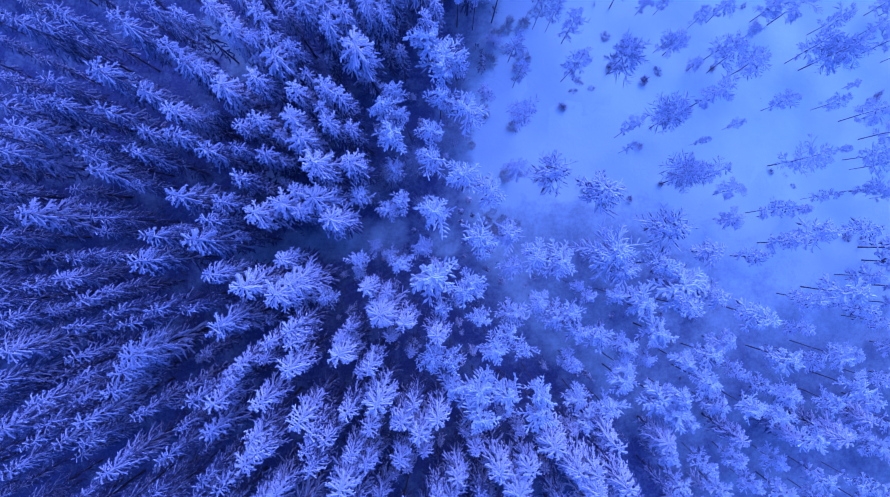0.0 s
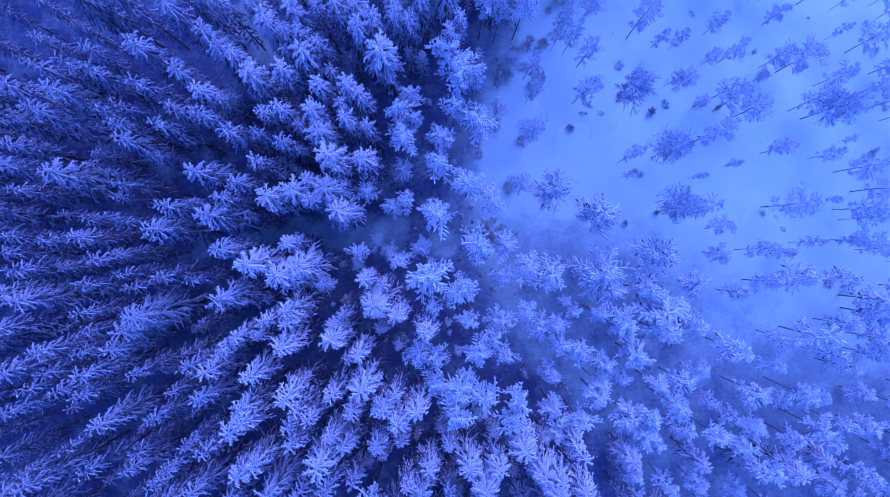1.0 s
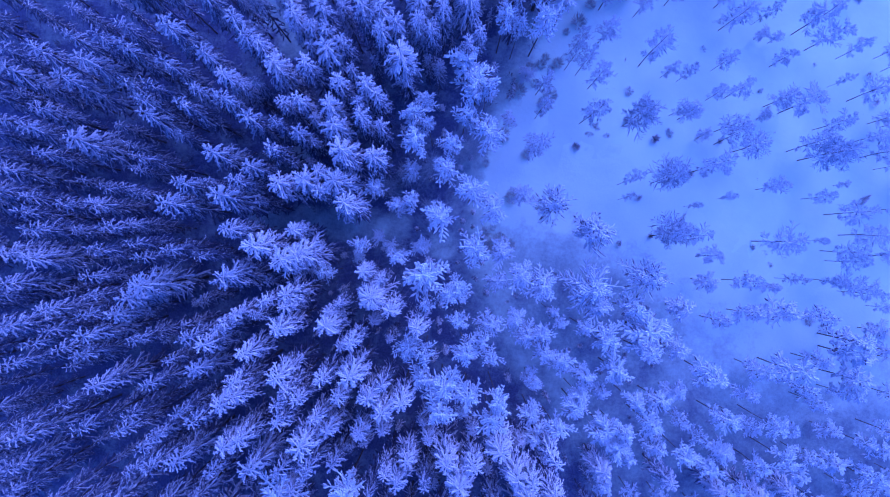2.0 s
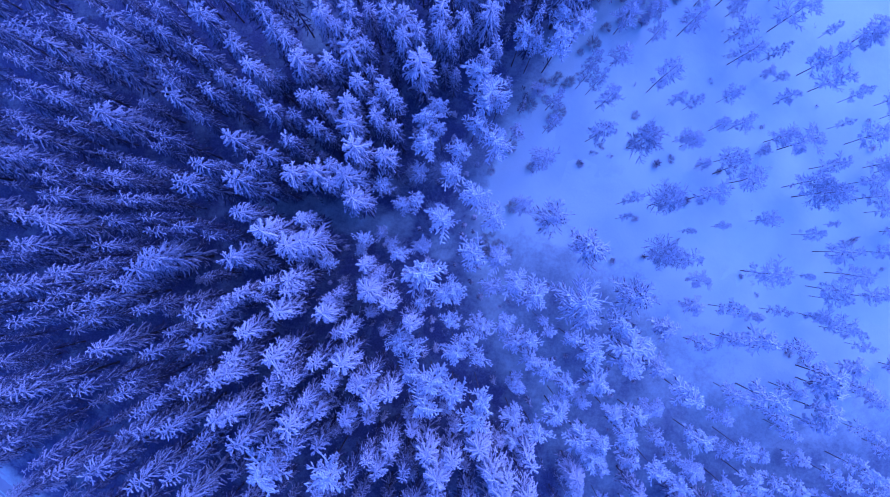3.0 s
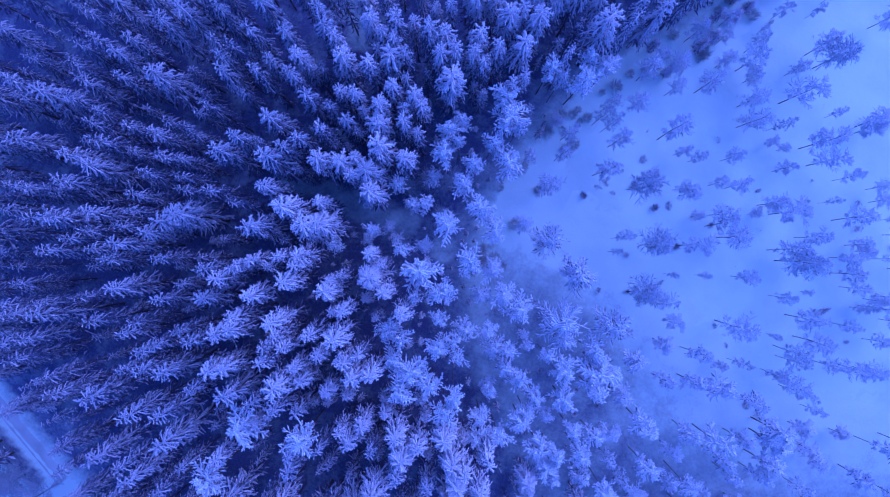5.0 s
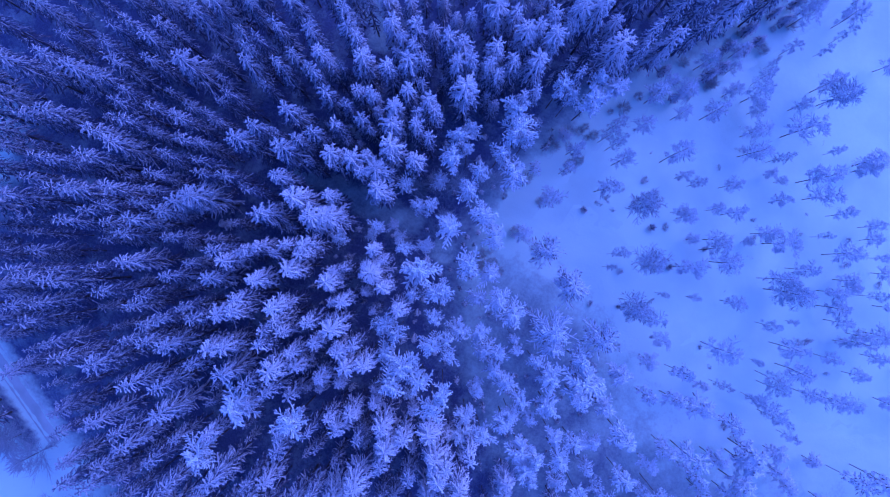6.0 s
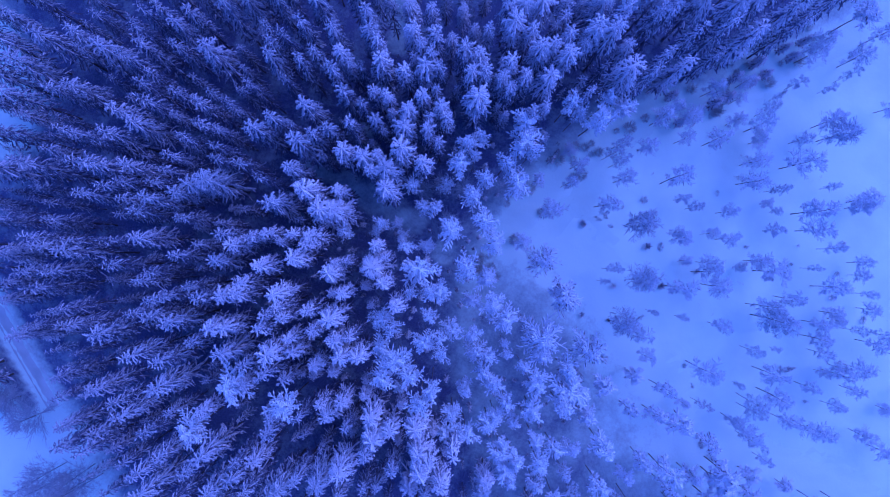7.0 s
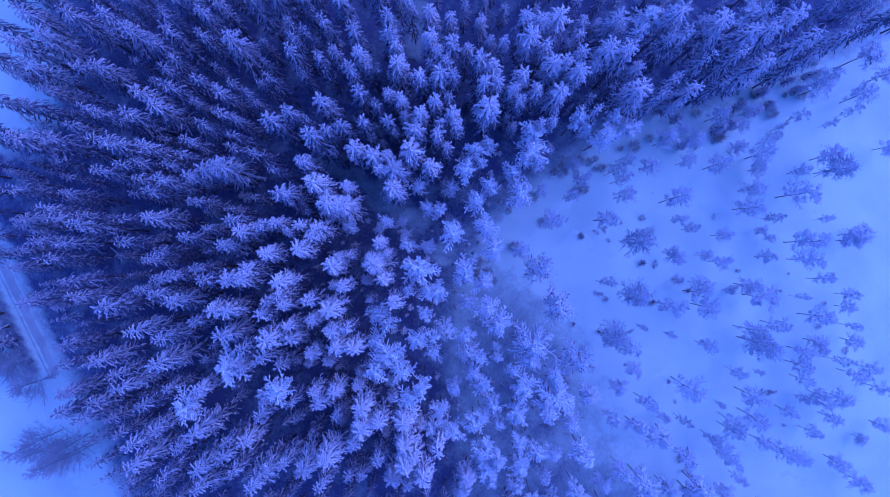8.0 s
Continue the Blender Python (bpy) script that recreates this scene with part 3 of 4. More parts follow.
SPRUCES_f = [
    (-55.8, -12.6, 13.9, 2.4), (-55.4, -8.4, 14.3, 2.15), (-54.1, -16.3, 14.9, 1.89), (-52.2, -17.7, 12.6, 1.47), (-50.6, -6.5, 13.1, 1.46), (-49.2, -12.1, 15.3, 1.64),
    (-47.8, -10.6, 14.8, 1.89), (-44.6, -15.7, 16.2, 1.5), (-42.9, -14.7, 16.6, 1.61), (-41, -9.4, 16.1, 1.93), (-40.7, -17.3, 16.5, 1.84), (-40.6, -13.9, 16.1, 1.45),
    (-39.9, -12.5, 16.1, 1.93), (-39.3, -6.8, 15.5, 1.76), (-39.2, -9.9, 15.3, 2.16), (-38.9, -16.5, 16.8, 2.38), (-37.7, -12.8, 10.7, 1.07), (-37.1, -17.9, 15.8, 1.36),
    (-37, -6.3, 12.5, 1.24), (-36.2, -14.3, 15.8, 1.75), (-35.4, -16.1, 15.3, 1.47), (-34.1, -17.4, 15.7, 1.36), (-33, -7.6, 15.4, 1.56), (-33, -10.3, 15.1, 1.48),
]
SPRUCES_g = [
    (-32.6, -13.7, 15.7, 1.36), (-32.5, -11.8, 15.5, 1.37), (-31.9, -15.8, 15.7, 1.75), (-30.1, -13.2, 15.3, 1.57), (-29.4, -11.6, 14.5, 1.99), (-28.3, -7.1, 16, 1.26),
    (-28, -9.9, 15.2, 2.75), (-27.5, -15.1, 14.8, 1.49), (-24.6, -17.2, 13.1, 1.23), (-22.1, -13.8, 16.2, 1.54), (-21.1, -17.2, 15, 1.97), (-20.7, -14, 15.4, 1.76),
    (-19.5, -7.2, 16.3, 2.4), (-19.4, -12.4, 15.5, 1.37), (-18.7, -11.6, 15.7, 1.36), (-18.1, -10.2, 16, 1.35), (-16.9, -7.5, 12.2, 1.04), (-16.9, -16.8, 16, 1.74),
    (-16.3, -13.7, 16.3, 1.73), (-16.1, -10.6, 14.9, 1.18), (-15.7, -8.4, 16.2, 1.35), (-13.9, -10.8, 16.7, 1.71), (-13.7, -7.4, 15.3, 1.96), (-13.7, -8.8, 15.6, 1.36),
]
SPRUCES_h = [
    (-12.7, -15.3, 16.8, 1.9), (-12.4, -17.9, 16.3, 1.34), (-11.8, -16.3, 16.2, 1.54), (-10.5, -17.3, 16.3, 1.35), (-9.7, -8.9, 14.4, 1.1), (-9.5, -10.1, 15.7, 1.94),
    (-9, -7.9, 13.6, 1.21), (-8.9, -14.6, 15.9, 1.55), (-8, -12.1, 13.4, 1.22), (-6.9, -10.6, 16.3, 1.44), (-6.7, -16.8, 14.8, 1.39), (-6.4, -14, 16.1, 2.12),
    (-6.1, -6.4, 15.6, 2.63), (-5.4, -9, 11.1, 1.06), (-4, -16.4, 14.2, 2), (-3.5, -6.8, 16.1, 1.45), (-3.3, -10.4, 11, 1.06), (-3, -14.9, 14.2, 1.5),
    (-2.2, -17.3, 14.5, 1.99), (-0.8, -15.9, 14.7, 1.79), (-0.8, -8.3, 15.3, 1.57), (-51.6, -5.6, 14.6, 1.9), (-48.1, -4.9, 14, 2.4), (-46.7, 1.4, 14.5, 1.49),
]
SPRUCES_i = [
    (-46.7, 5.1, 15.8, 1.45), (-45.8, -0.7, 14.8, 1.48), (-44.7, 3.1, 15, 1.58), (-44.7, -1.9, 13.7, 2.02), (-44.6, -3.9, 15, 1.78), (-42.6, 5, 14, 1.61),
    (-42.6, 2.7, 14.2, 1.8), (-41.7, -4, 13.7, 1.51), (-41.6, 0.8, 14, 1.41), (-41.5, -5.6, 14.5, 1.59), (-38.1, -3.8, 14.3, 1.5), (-37.8, 2.5, 14.3, 2.5),
    (-34.9, -1.4, 13.1, 1.23), (-34.6, -3.1, 14.7, 1.78), (-32.2, -4.8, 15.4, 1.56), (-31.5, -1, 15.3, 1.37), (-31.5, 1.2, 13.5, 1.22), (-30.7, -4.3, 14.2, 1.2),
    (-30.7, 2.5, 15, 1.38), (-30.6, -1, 13.8, 1.21), (-28.9, -5.8, 15.9, 1.26), (-28.2, 5.3, 13.9, 1.21), (-26.9, -1.4, 15.9, 2.13), (-26, 0.8, 16.1, 1.74),
]
SPRUCES_j = [
    (-25.7, -5.7, 16.4, 1.34), (-24.1, 1.6, 13.7, 1.21), (-23.9, 4.6, 15, 2.17), (-22.7, -5.6, 16.2, 1.25), (-21.8, 0.2, 16.4, 2.4), (-20.9, 2.2, 16, 1.45),
    (-20.6, -2.9, 15.8, 1.94), (-20.4, 3.9, 14.8, 1.78), (-19.4, 0.6, 12.6, 1.24), (-17.5, -3.6, 16.2, 2.31), (-17.4, 5.4, 10.5, 1.07), (-17.1, 2.5, 14.7, 1.98),
    (-15, 3.5, 14.9, 1.97), (-14.8, -1.2, 14.4, 1.5), (-14.5, -4.5, 15.8, 2.75), (-13.5, -3.3, 14.9, 2.75), (-13.4, 4.9, 14.7, 1.29), (-12.9, 2.9, 15.3, 1.47),
    (-11.7, 3.8, 15.6, 2.75), (-10.1, 2.1, 14.5, 1.99), (-7.3, -4, 16.2, 1.44), (-5.8, -4.4, 13.9, 1.21), (-47.3, 8.6, 16, 1.93), (-46.3, 9.8, 15.4, 1.47),
]
SPRUCES_k = [
    (-45.5, 7.9, 14.4, 1.99), (-43.5, 7.7, 12.4, 1.24), (-43.4, 10.6, 14.8, 1.98), (-39.4, 8.1, 15.6, 1.95), (-39.4, 12.3, 16, 1.55), (-38.4, 10.7, 14.9, 2.17),
    (-37.3, 13, 15.3, 1.76), (-35.6, 14.5, 14.8, 1.58), (-34.2, 12.3, 15.6, 1.36), (-33.2, 8.7, 15.6, 1.36), (-31.7, 7.9, 15.3, 1.47), (-31.2, 6.4, 14.7, 1.78),
    (-31.1, 9.6, 15.9, 1.45), (-30.8, 15.7, 15.1, 2.16), (-30.5, 12, 14.6, 1.79), (-27.6, 8.1, 15.7, 1.56), (-27.5, 13.7, 14.2, 2), (-27.2, 10.4, 14.6, 1.39),
    (-25.1, 18, 14.2, 2), (-24.4, 12.2, 15.3, 1.57), (-24, 9.4, 15.6, 1.75), (-23.5, 16.2, 15, 1.97), (-23, 11.7, 13.1, 1.23), (-21.9, 12.1, 13.1, 1.23),
]
SPRUCES_l = [
    (-21.5, 15.8, 15.1, 1.57), (-21.2, 8.3, 15.4, 1.96), (-20, 14, 14.8, 2.18), (-18.6, 8.4, 15.4, 1.37), (-18.4, 6.1, 15.6, 1.36), (-18.4, 11, 14.2, 1.5),
    (-17.3, 17.5, 12.8, 1.23), (-16.7, 14.8, 15.8, 1.75), (-16.4, 8, 14.7, 1.59), (-16.4, 11.2, 15.5, 1.46), (-15.8, 6, 9.7, 0.87), (-15.8, 10.1, 12.7, 1.24),
    (-15.4, 16.5, 15, 2.17), (-15.1, 8, 12.1, 1.14), (-14.2, 17.5, 15.2, 1.37), (-13.7, 11.2, 15.3, 1.76), (-13.4, 13.8, 15.4, 1.66), (-13.3, 9.4, 14.5, 1.99),
    (-12.8, 15.5, 13.3, 1.22), (-11.6, 7.3, 15.4, 2.44), (-11.4, 17.6, 11.1, 0.85), (-11.3, 12.4, 14.7, 1.29), (-11, 14.2, 15.6, 1.66), (-10.3, 10.7, 15.5, 1.46),
]
SPRUCES_m = [
    (-9.5, 13.4, 14.8, 1.48), (-8.6, 10.5, 13.9, 1.21), (-8.5, 7.5, 14.9, 1.78), (-7.8, 17.5, 15.7, 2.43), (-37.3, 19.2, 16.5, 1.68), (-35.8, 19.5, 15.5, 1.55),
    (-33.5, 20.2, 16.5, 1.34), (-28.6, 19.5, 15.3, 2.16), (-26.6, 21.1, 14.6, 1.4), (-24.2, 21.1, 14.5, 1.23), (-22.1, 22.5, 12.1, 1.75), (-19.5, 23.6, 12.9, 1.46),
    (-19.2, 19.2, 15, 1.77), (-17.4, 18.6, 14.8, 1.49), (-16.7, 26.6, 10.5, 1.27), (-16.5, 20, 16.1, 1.74), (-15.2, 18.3, 16.1, 1.35), (-15, 21.6, 13.3, 1.22),
    (-13.8, 25.3, 11.3, 1.25), (-12.2, 20.9, 16.4, 1.73), (-12, 25.3, 14, 1.32), (-11.8, 29.2, 15.5, 1.64), (-10.9, 21.8, 15.2, 1.77), (-10.4, 29.9, 14.5, 1.9),
]
SPRUCES_n = [
    (-10.4, 19.4, 16.4, 1.53), (-9.7, 27.3, 15.6, 2.1), (-8.9, 20.4, 15.6, 1.56), (-7.8, 27.9, 14.9, 1.66), (-7.5, 22.9, 15.9, 1.94), (-6.9, 21.3, 15.2, 1.57),
    (-6.9, 24.3, 10.5, 0.86), (-5.9, 19.6, 9.9, 1.08), (-5.6, 20.9, 15.1, 1.38), (-5.5, 26.6, 15.6, 1.87), (-5, 23.4, 14.9, 1.58), (-5, 28.2, 15, 1.65),
    (-4.7, 19, 10.3, 1.07), (-2.7, 28.1, 15.6, 1.87), (-2.5, 24.9, 14.7, 1.98), (-1.7, 20.8, 14.2, 1.3), (-0.9, 22.1, 13.6, 1.32), (2.5, 26.6, 14.5, 1.39),
    (-8.9, 31.7, 14.8, 2.37), (-6.6, 34.6, 12.8, 1.47), (-5.7, 31.5, 11.3, 1.25), (-5.7, 33, 12.9, 1.46), (-5.4, 36.7, 10.2, 1.02), (-4.1, 30.7, 14.4, 1.67),
]
SPRUCES_o = [
    (-3.2, 36.3, 15.6, 2.75), (-2, 31.4, 13.2, 1.46), (-1.7, 32.9, 16, 2.09), (-0.1, 35.6, 16.7, 1.61), (0.2, 33.7, 16, 2.09), (1.6, 41.4, 16.4, 2.31),
    (2.5, 34.5, 13, 1.46), (3.1, 38.4, 15.4, 1.64), (4.4, 39.9, 16.3, 1.62), (4.6, 31.5, 15.6, 2.75), (6.9, 32.9, 15.8, 1.63), (6.9, 35.8, 14.5, 1.67),
    (8.2, 39.9, 15.9, 1.63), (9.5, 36.9, 14.1, 2.15), (12.2, 41.2, 12.1, 1.48), (5, 44.1, 13.3, 1.46), (6.6, 44.3, 15.9, 2.32), (9.8, 48.7, 15.4, 1.38),
    (10, 45.6, 15.8, 2.1), (10.8, 43.3, 15.7, 1.87), (11.8, 47.5, 15.4, 2.11), (12.4, 50.7, 16.1, 2.32), (14.2, 45, 14.7, 2.37), (16.1, 50.2, 16.5, 2.3),
]
SPRUCES_p = [
    (18.1, 49.7, 14, 1.44), (19.1, 54.1, 15.8, 1.86),
]
PINES_a = [
    (-12, -37, 11.5, 2.18), (-11.9, -33.2, 12.5, 1.56), (-3.2, -34.8, 11.8, 1.98), (-11.2, -29.4, 12, 2.49), (-10, -27.9, 11.8, 1.67), (-7.5, -20.7, 12.8, 1.8),
    (-4.3, -26.8, 12.9, 2.04), (-4.3, -20.4, 12.6, 1.64), (13, -19.2, 8.2, 1.24), (14.7, -18.3, 8.2, 1.77), (15, -27.1, 8.3, 2.08), (22.6, -20.3, 8.7, 1.76),
    (25.5, -18.6, 7.5, 1.08), (30.2, -20, 8.5, 1.58), (36.1, -20, 7.8, 1.6), (37.5, -20.1, 9, 1.41), (40.2, -19.7, 9.1, 1.95), (43.8, -18.3, 7.6, 1.6),
    (-1.1, -11.2, 11.7, 1.5), (0.5, -11.2, 12.3, 1.32), (0.8, -14.2, 11, 1.52), (3.1, -14.4, 11.3, 2.1), (3.3, -16.9, 11.3, 1.85), (3.3, -7.2, 12.3, 1.16),
]
PINES_b = [
    (4.5, -10, 12, 1.49), (6.1, -17.7, 7.4, 0.9), (6.1, -14.8, 11, 1.69), (6.3, -8.6, 12.7, 0.98), (6.9, -6.9, 8.9, 1.4), (7.4, -10.2, 12.5, 1.15),
    (8.9, -16.6, 11.5, 1.67), (8.9, -14, 12.8, 1.31), (9.7, -6, 8.5, 1.23), (11.3, -7.4, 7.8, 1.43), (12.7, -7, 8.9, 1.23), (13.7, -15.9, 7.6, 1.43),
    (13.7, -8.9, 8.3, 1.42), (15.5, -9.5, 8.6, 1.41), (16.4, -16.8, 9, 1.57), (18.4, -12.8, 8, 1.25), (18.4, -14.1, 8.1, 1.6), (18.5, -10.3, 8.4, 1.24),
    (22.1, -9.3, 7.9, 1.78), (22.3, -16.2, 7.6, 1.97), (23.8, -15.8, 9, 1.31), (24, -17.8, 8, 1.6), (24.7, -6.5, 9.1, 1.31), (24.8, -12.3, 7.7, 1.43),
]
PINES_c = [
    (26.6, -14.2, 9, 1.4), (31.4, -16.7, 8.8, 1.41), (34.5, -17.8, 8.1, 1.43), (35.7, -15.7, 7.6, 1.28), (37.4, -11.8, 9, 0.78), (40, -16.4, 7.9, 1.43),
    (40.3, -11.3, 8.9, 1.25), (42.6, -14.9, 8.3, 1.42), (-8.8, -2.9, 7.7, 0.89), (-8.3, -1.5, 11.9, 1), (-7.6, -0.4, 6.3, 0.92), (-5.9, -1.3, 7.1, 0.9),
    (-5.6, 3.3, 11, 1.01), (-4.5, -2, 12.9, 0.98), (-4, 4, 11.7, 1.17), (-1.5, -3.4, 12.4, 2.31), (-0.8, 2.8, 12.5, 1.81), (-0.4, -5.9, 12.1, 0.99),
    (1.9, -4.8, 12.3, 1.48), (2.5, -3.7, 12.1, 1.24), (3, 0.6, 12.3, 1.65), (4.1, 5, 12.3, 1.48), (6.5, 1, 8.5, 1.59), (7, -2.5, 7.5, 1.26),
]
PINES_d = [
    (9.1, -1.2, 8.8, 1.58), (11.8, -1.7, 8.3, 1.77), (13.6, -4.2, 8.1, 0.71), (14.8, -5.4, 8.7, 0.88), (17.5, -5.2, 8.5, 1.06), (18.7, -2.7, 7.6, 1.79),
    (20, -5.8, 8.7, 1.76), (24.5, -4.2, 7.8, 2.75), (-5.8, 12.9, 12.4, 1.48), (-5.2, 14.6, 11.1, 1.18), (-5, 10.5, 12.4, 1.65), (-4, 12.2, 11.7, 1),
    (-1.3, 11, 11.7, 1.33), (-1.2, 8.1, 11.6, 1.5), (-0.6, 14, 11.8, 1.5), (0.1, 17.1, 12.5, 2.05), (1.2, 16.4, 12.8, 0.98), (1.9, 6.2, 12.1, 1.65),
    (2.3, 13, 11.7, 1.83), (4.1, 15.9, 6.8, 0.91), (-1.6, 19.4, 12.1, 2.07), (1.3, 25.2, 11.8, 1.67), (3.1, 24.8, 11, 1.01), (4.9, 28.5, 11.8, 1.25),
]
PINES_e = [
    (5.3, 25.7, 12.1, 1.66), (7.6, 29.7, 8.7, 1.93), (-0.5, 40.5, 12.1, 1.97), (9.6, 52.7, 7.8, 2.1), (25.5, 60.3, 7.7, 1.89),
]
FIELD_a = [
    (31.4, -23.3, 6.3, 1.1), (36.1, -23.7, 5.8, 1.11), (43, -20.7, 5.7, 1.36), (47.1, -22.1, 5.1, 1.24), (32.5, -7.3, 9.5, 1.45), (33.7, -15.2, 6.8, 0.91),
    (35.2, -11.9, 8.9, 1.32), (37.7, -16.7, 5.2, 1.12), (38.5, -9.1, 6, 1.06), (40.7, -13.1, 4.7, 1.08), (43.1, -7, 8.8, 1.03), (44.5, -12, 5.1, 1.07),
    (46.4, -17.4, 5.4, 1.36), (49.4, -6.7, 7, 1.05), (49.6, -11.4, 4.8, 1.12), (16.2, 5.5, 9.5, 2.18), (17.3, -0.8, 9.5, 2.33), (22.4, -2.2, 9.5, 1.31),
    (23.4, 1.8, 9.5, 1.89), (28.9, -0.9, 6, 1.36), (31.2, 2.9, 5.8, 0.99), (31.2, 5.7, 6.3, 1.06), (33.3, -1.4, 6.9, 0.98), (35, 3.6, 8.7, 0.95),
]
FIELD_b = [
    (36.4, 0.1, 7.3, 1.19), (38.8, -5.8, 7.3, 1.05), (39.6, 3.8, 4.3, 0.77), (41.5, -5, 9.5, 1.45), (41.5, 5.2, 6.5, 0.68), (44.2, 1.5, 8.2, 1.03),
    (48.3, -0.4, 8.3, 1.62), (48.7, -1.9, 8.3, 1.48), (49.5, -4.8, 7.3, 1.49), (49.6, 5.3, 7.8, 0.89), (53, 1.4, 4.6, 1.08), (53.4, 4.3, 4.9, 0.77),
    (54.4, -0.7, 5.4, 1.07), (56.2, -1.5, 5.3, 1.07), (58.4, 3.2, 3.4, 0.94), (7.5, 8.1, 9.5, 1.16), (7.9, 14, 9.5, 1.45), (11.1, 7.7, 9.5, 1.74),
    (19.7, 12.4, 8.5, 0.74), (20.2, 10.6, 5.2, 0.46), (23.8, 13.5, 8.9, 1.76), (25.1, 7, 9.5, 1.74), (27.4, 7.5, 9.5, 1.02), (28.4, 15.9, 8.8, 1.32),
]
FIELD_c = [
    (28.4, 11.5, 4.9, 0.46), (32.2, 13.3, 4.6, 0.54), (36.7, 15.5, 6.3, 0.98), (37.6, 9.1, 9.5, 1.6), (42.6, 15.6, 5.8, 0.76), (44.9, 10.8, 3.3, 0.55),
    (45.9, 14.3, 7.8, 1.34), (46.4, 9.8, 7.2, 1.05), (46.4, 6.1, 5.8, 0.91), (47.3, 8.7, 7, 0.9), (52.2, 16.3, 4.8, 0.92), (52.4, 10.5, 5.7, 1.06),
    (54.8, 11.5, 7.4, 1.3), (56.9, 16.3, 4.7, 0.9), (57.5, 12.3, 5.3, 1.05), (62.6, 15.6, 4.8, 1.22), (66.2, 15.4, 5.5, 1.37), (5.5, 22.9, 2.7, 1.02),
    (7.2, 21.1, 8.6, 1.03), (7.8, 18.2, 9.5, 0.87), (10.1, 25, 8.6, 0.74), (10.3, 27.2, 7.9, 0.89), (11.6, 24.7, 8.6, 0.81), (13.4, 18.9, 9.5, 1.16),
]
FIELD_d = [
    (13.5, 23.4, 7.5, 1.12), (13.5, 29.3, 6.6, 1.2), (18.8, 19.8, 9.5, 1.74), (19.1, 27.5, 9.4, 1.46), (22.1, 26.7, 4.9, 0.77), (24.2, 26.7, 5.7, 0.76),
    (24.2, 22.3, 5.4, 0.76), (25.3, 22, 6.2, 1.21), (28.1, 20.2, 3.5, 0.78), (28.1, 28.9, 5.5, 0.91), (28.2, 25.1, 4.8, 0.77), (30.1, 21.5, 6.8, 1.05),
    (30.4, 25.8, 6.3, 1.06), (30.4, 19.9, 8.3, 1.03), (32.5, 19.3, 7.6, 1.34), (34.9, 24.2, 2.8, 0.71), (35.5, 25.9, 5.9, 1.14), (37.5, 25.5, 7.4, 1.64),
    (39.5, 21, 8, 1.18), (41.1, 20.2, 9.5, 1.82), (42.2, 24.4, 6.9, 1.05), (43, 21.1, 5.9, 1.21), (45.7, 28.9, 7, 1.35), (46.2, 18.1, 2.7, 0.47),
]
FIELD_e = [
    (47.7, 24.1, 6, 1.14), (48.8, 22.3, 5.8, 1.14), (48.9, 26.7, 4.4, 1.08), (50.5, 26.6, 3.5, 0.91), (50.8, 21.2, 5.5, 0.89), (52.8, 26.6, 6.2, 0.72),
    (53.4, 19.4, 3.3, 0.78), (56.3, 22.6, 5.4, 1.29), (56.7, 28.7, 5, 0.95), (57.7, 19.8, 4.8, 0.98), (60, 27.6, 5.3, 1.05), (64.3, 24, 3.6, 1.07),
    (12.7, 33.4, 8.3, 1.33), (13.6, 36.1, 5.4, 1.05), (15.9, 36.1, 6.1, 1.36), (16, 41.1, 6.5, 1.2), (17.1, 33.4, 6.3, 0.91), (20.6, 35.6, 7.2, 1.35),
    (21.5, 40, 4.8, 1.15), (24.2, 40.9, 7.5, 1.42), (25.8, 39.9, 4.6, 1.08), (26.7, 36.6, 6.4, 1.21), (27.9, 34, 7.2, 1.35), (31.6, 39.7, 8.1, 1.63),
]
FIELD_f = [
    (31.8, 35.6, 6.8, 0.68), (32.5, 33.9, 2.6, 0.79), (34.3, 33.8, 3, 0.63), (35.2, 31, 4.9, 0.92), (37, 35.5, 8.4, 1.62), (38.1, 40.9, 4.3, 0.62),
    (39.1, 34, 6.8, 1.35), (42.5, 41.8, 5.5, 1.68), (42.8, 41, 4.8, 1.15), (42.9, 30.1, 4.3, 0.54), (43.2, 33.8, 5.8, 0.84), (47.9, 34.9, 4.6, 0.92),
    (49.1, 33.5, 3.8, 0.93), (51.5, 32, 3.9, 0.74), (52.9, 30.4, 4.2, 1.06), (19.3, 45.2, 4.5, 1.06), (20.1, 43, 4.1, 0.82), (24, 53.4, 6.5, 1.36),
    (24.1, 43.7, 5.9, 0.88), (24.4, 46.8, 2.9, 0.5), (25.2, 49.5, 4.7, 0.81), (29.4, 51.9, 4.2, 0.57), (30.5, 43.5, 5, 0.89), (31.7, 47.3, 6.6, 1.44),
]
FIELD_g = [
    (33.5, 46.2, 7.8, 1.81), (19.7, 54.7, 5, 1.05), (24.1, 55.2, 6.8, 1.35), (29.4, 56.8, 6.3, 1.36), (30.1, 61.4, 6.8, 1.35), (30.3, 54.6, 5.5, 0.65),
    (37.7, 54.7, 5.7, 1.37), (39.6, 0.9, 8.1, 1.4), (47.3, 6.1, 8.2, 1.3), (48.3, 12.2, 7.7, 1.4), (54.5, 21.3, 4.2, 0.9),
    (55.6, 26.6, 6.2, 1.1), (54.3, 20.1, 6.0, 1.1), (63.7, 20.7, 2.6, 0.9),
]

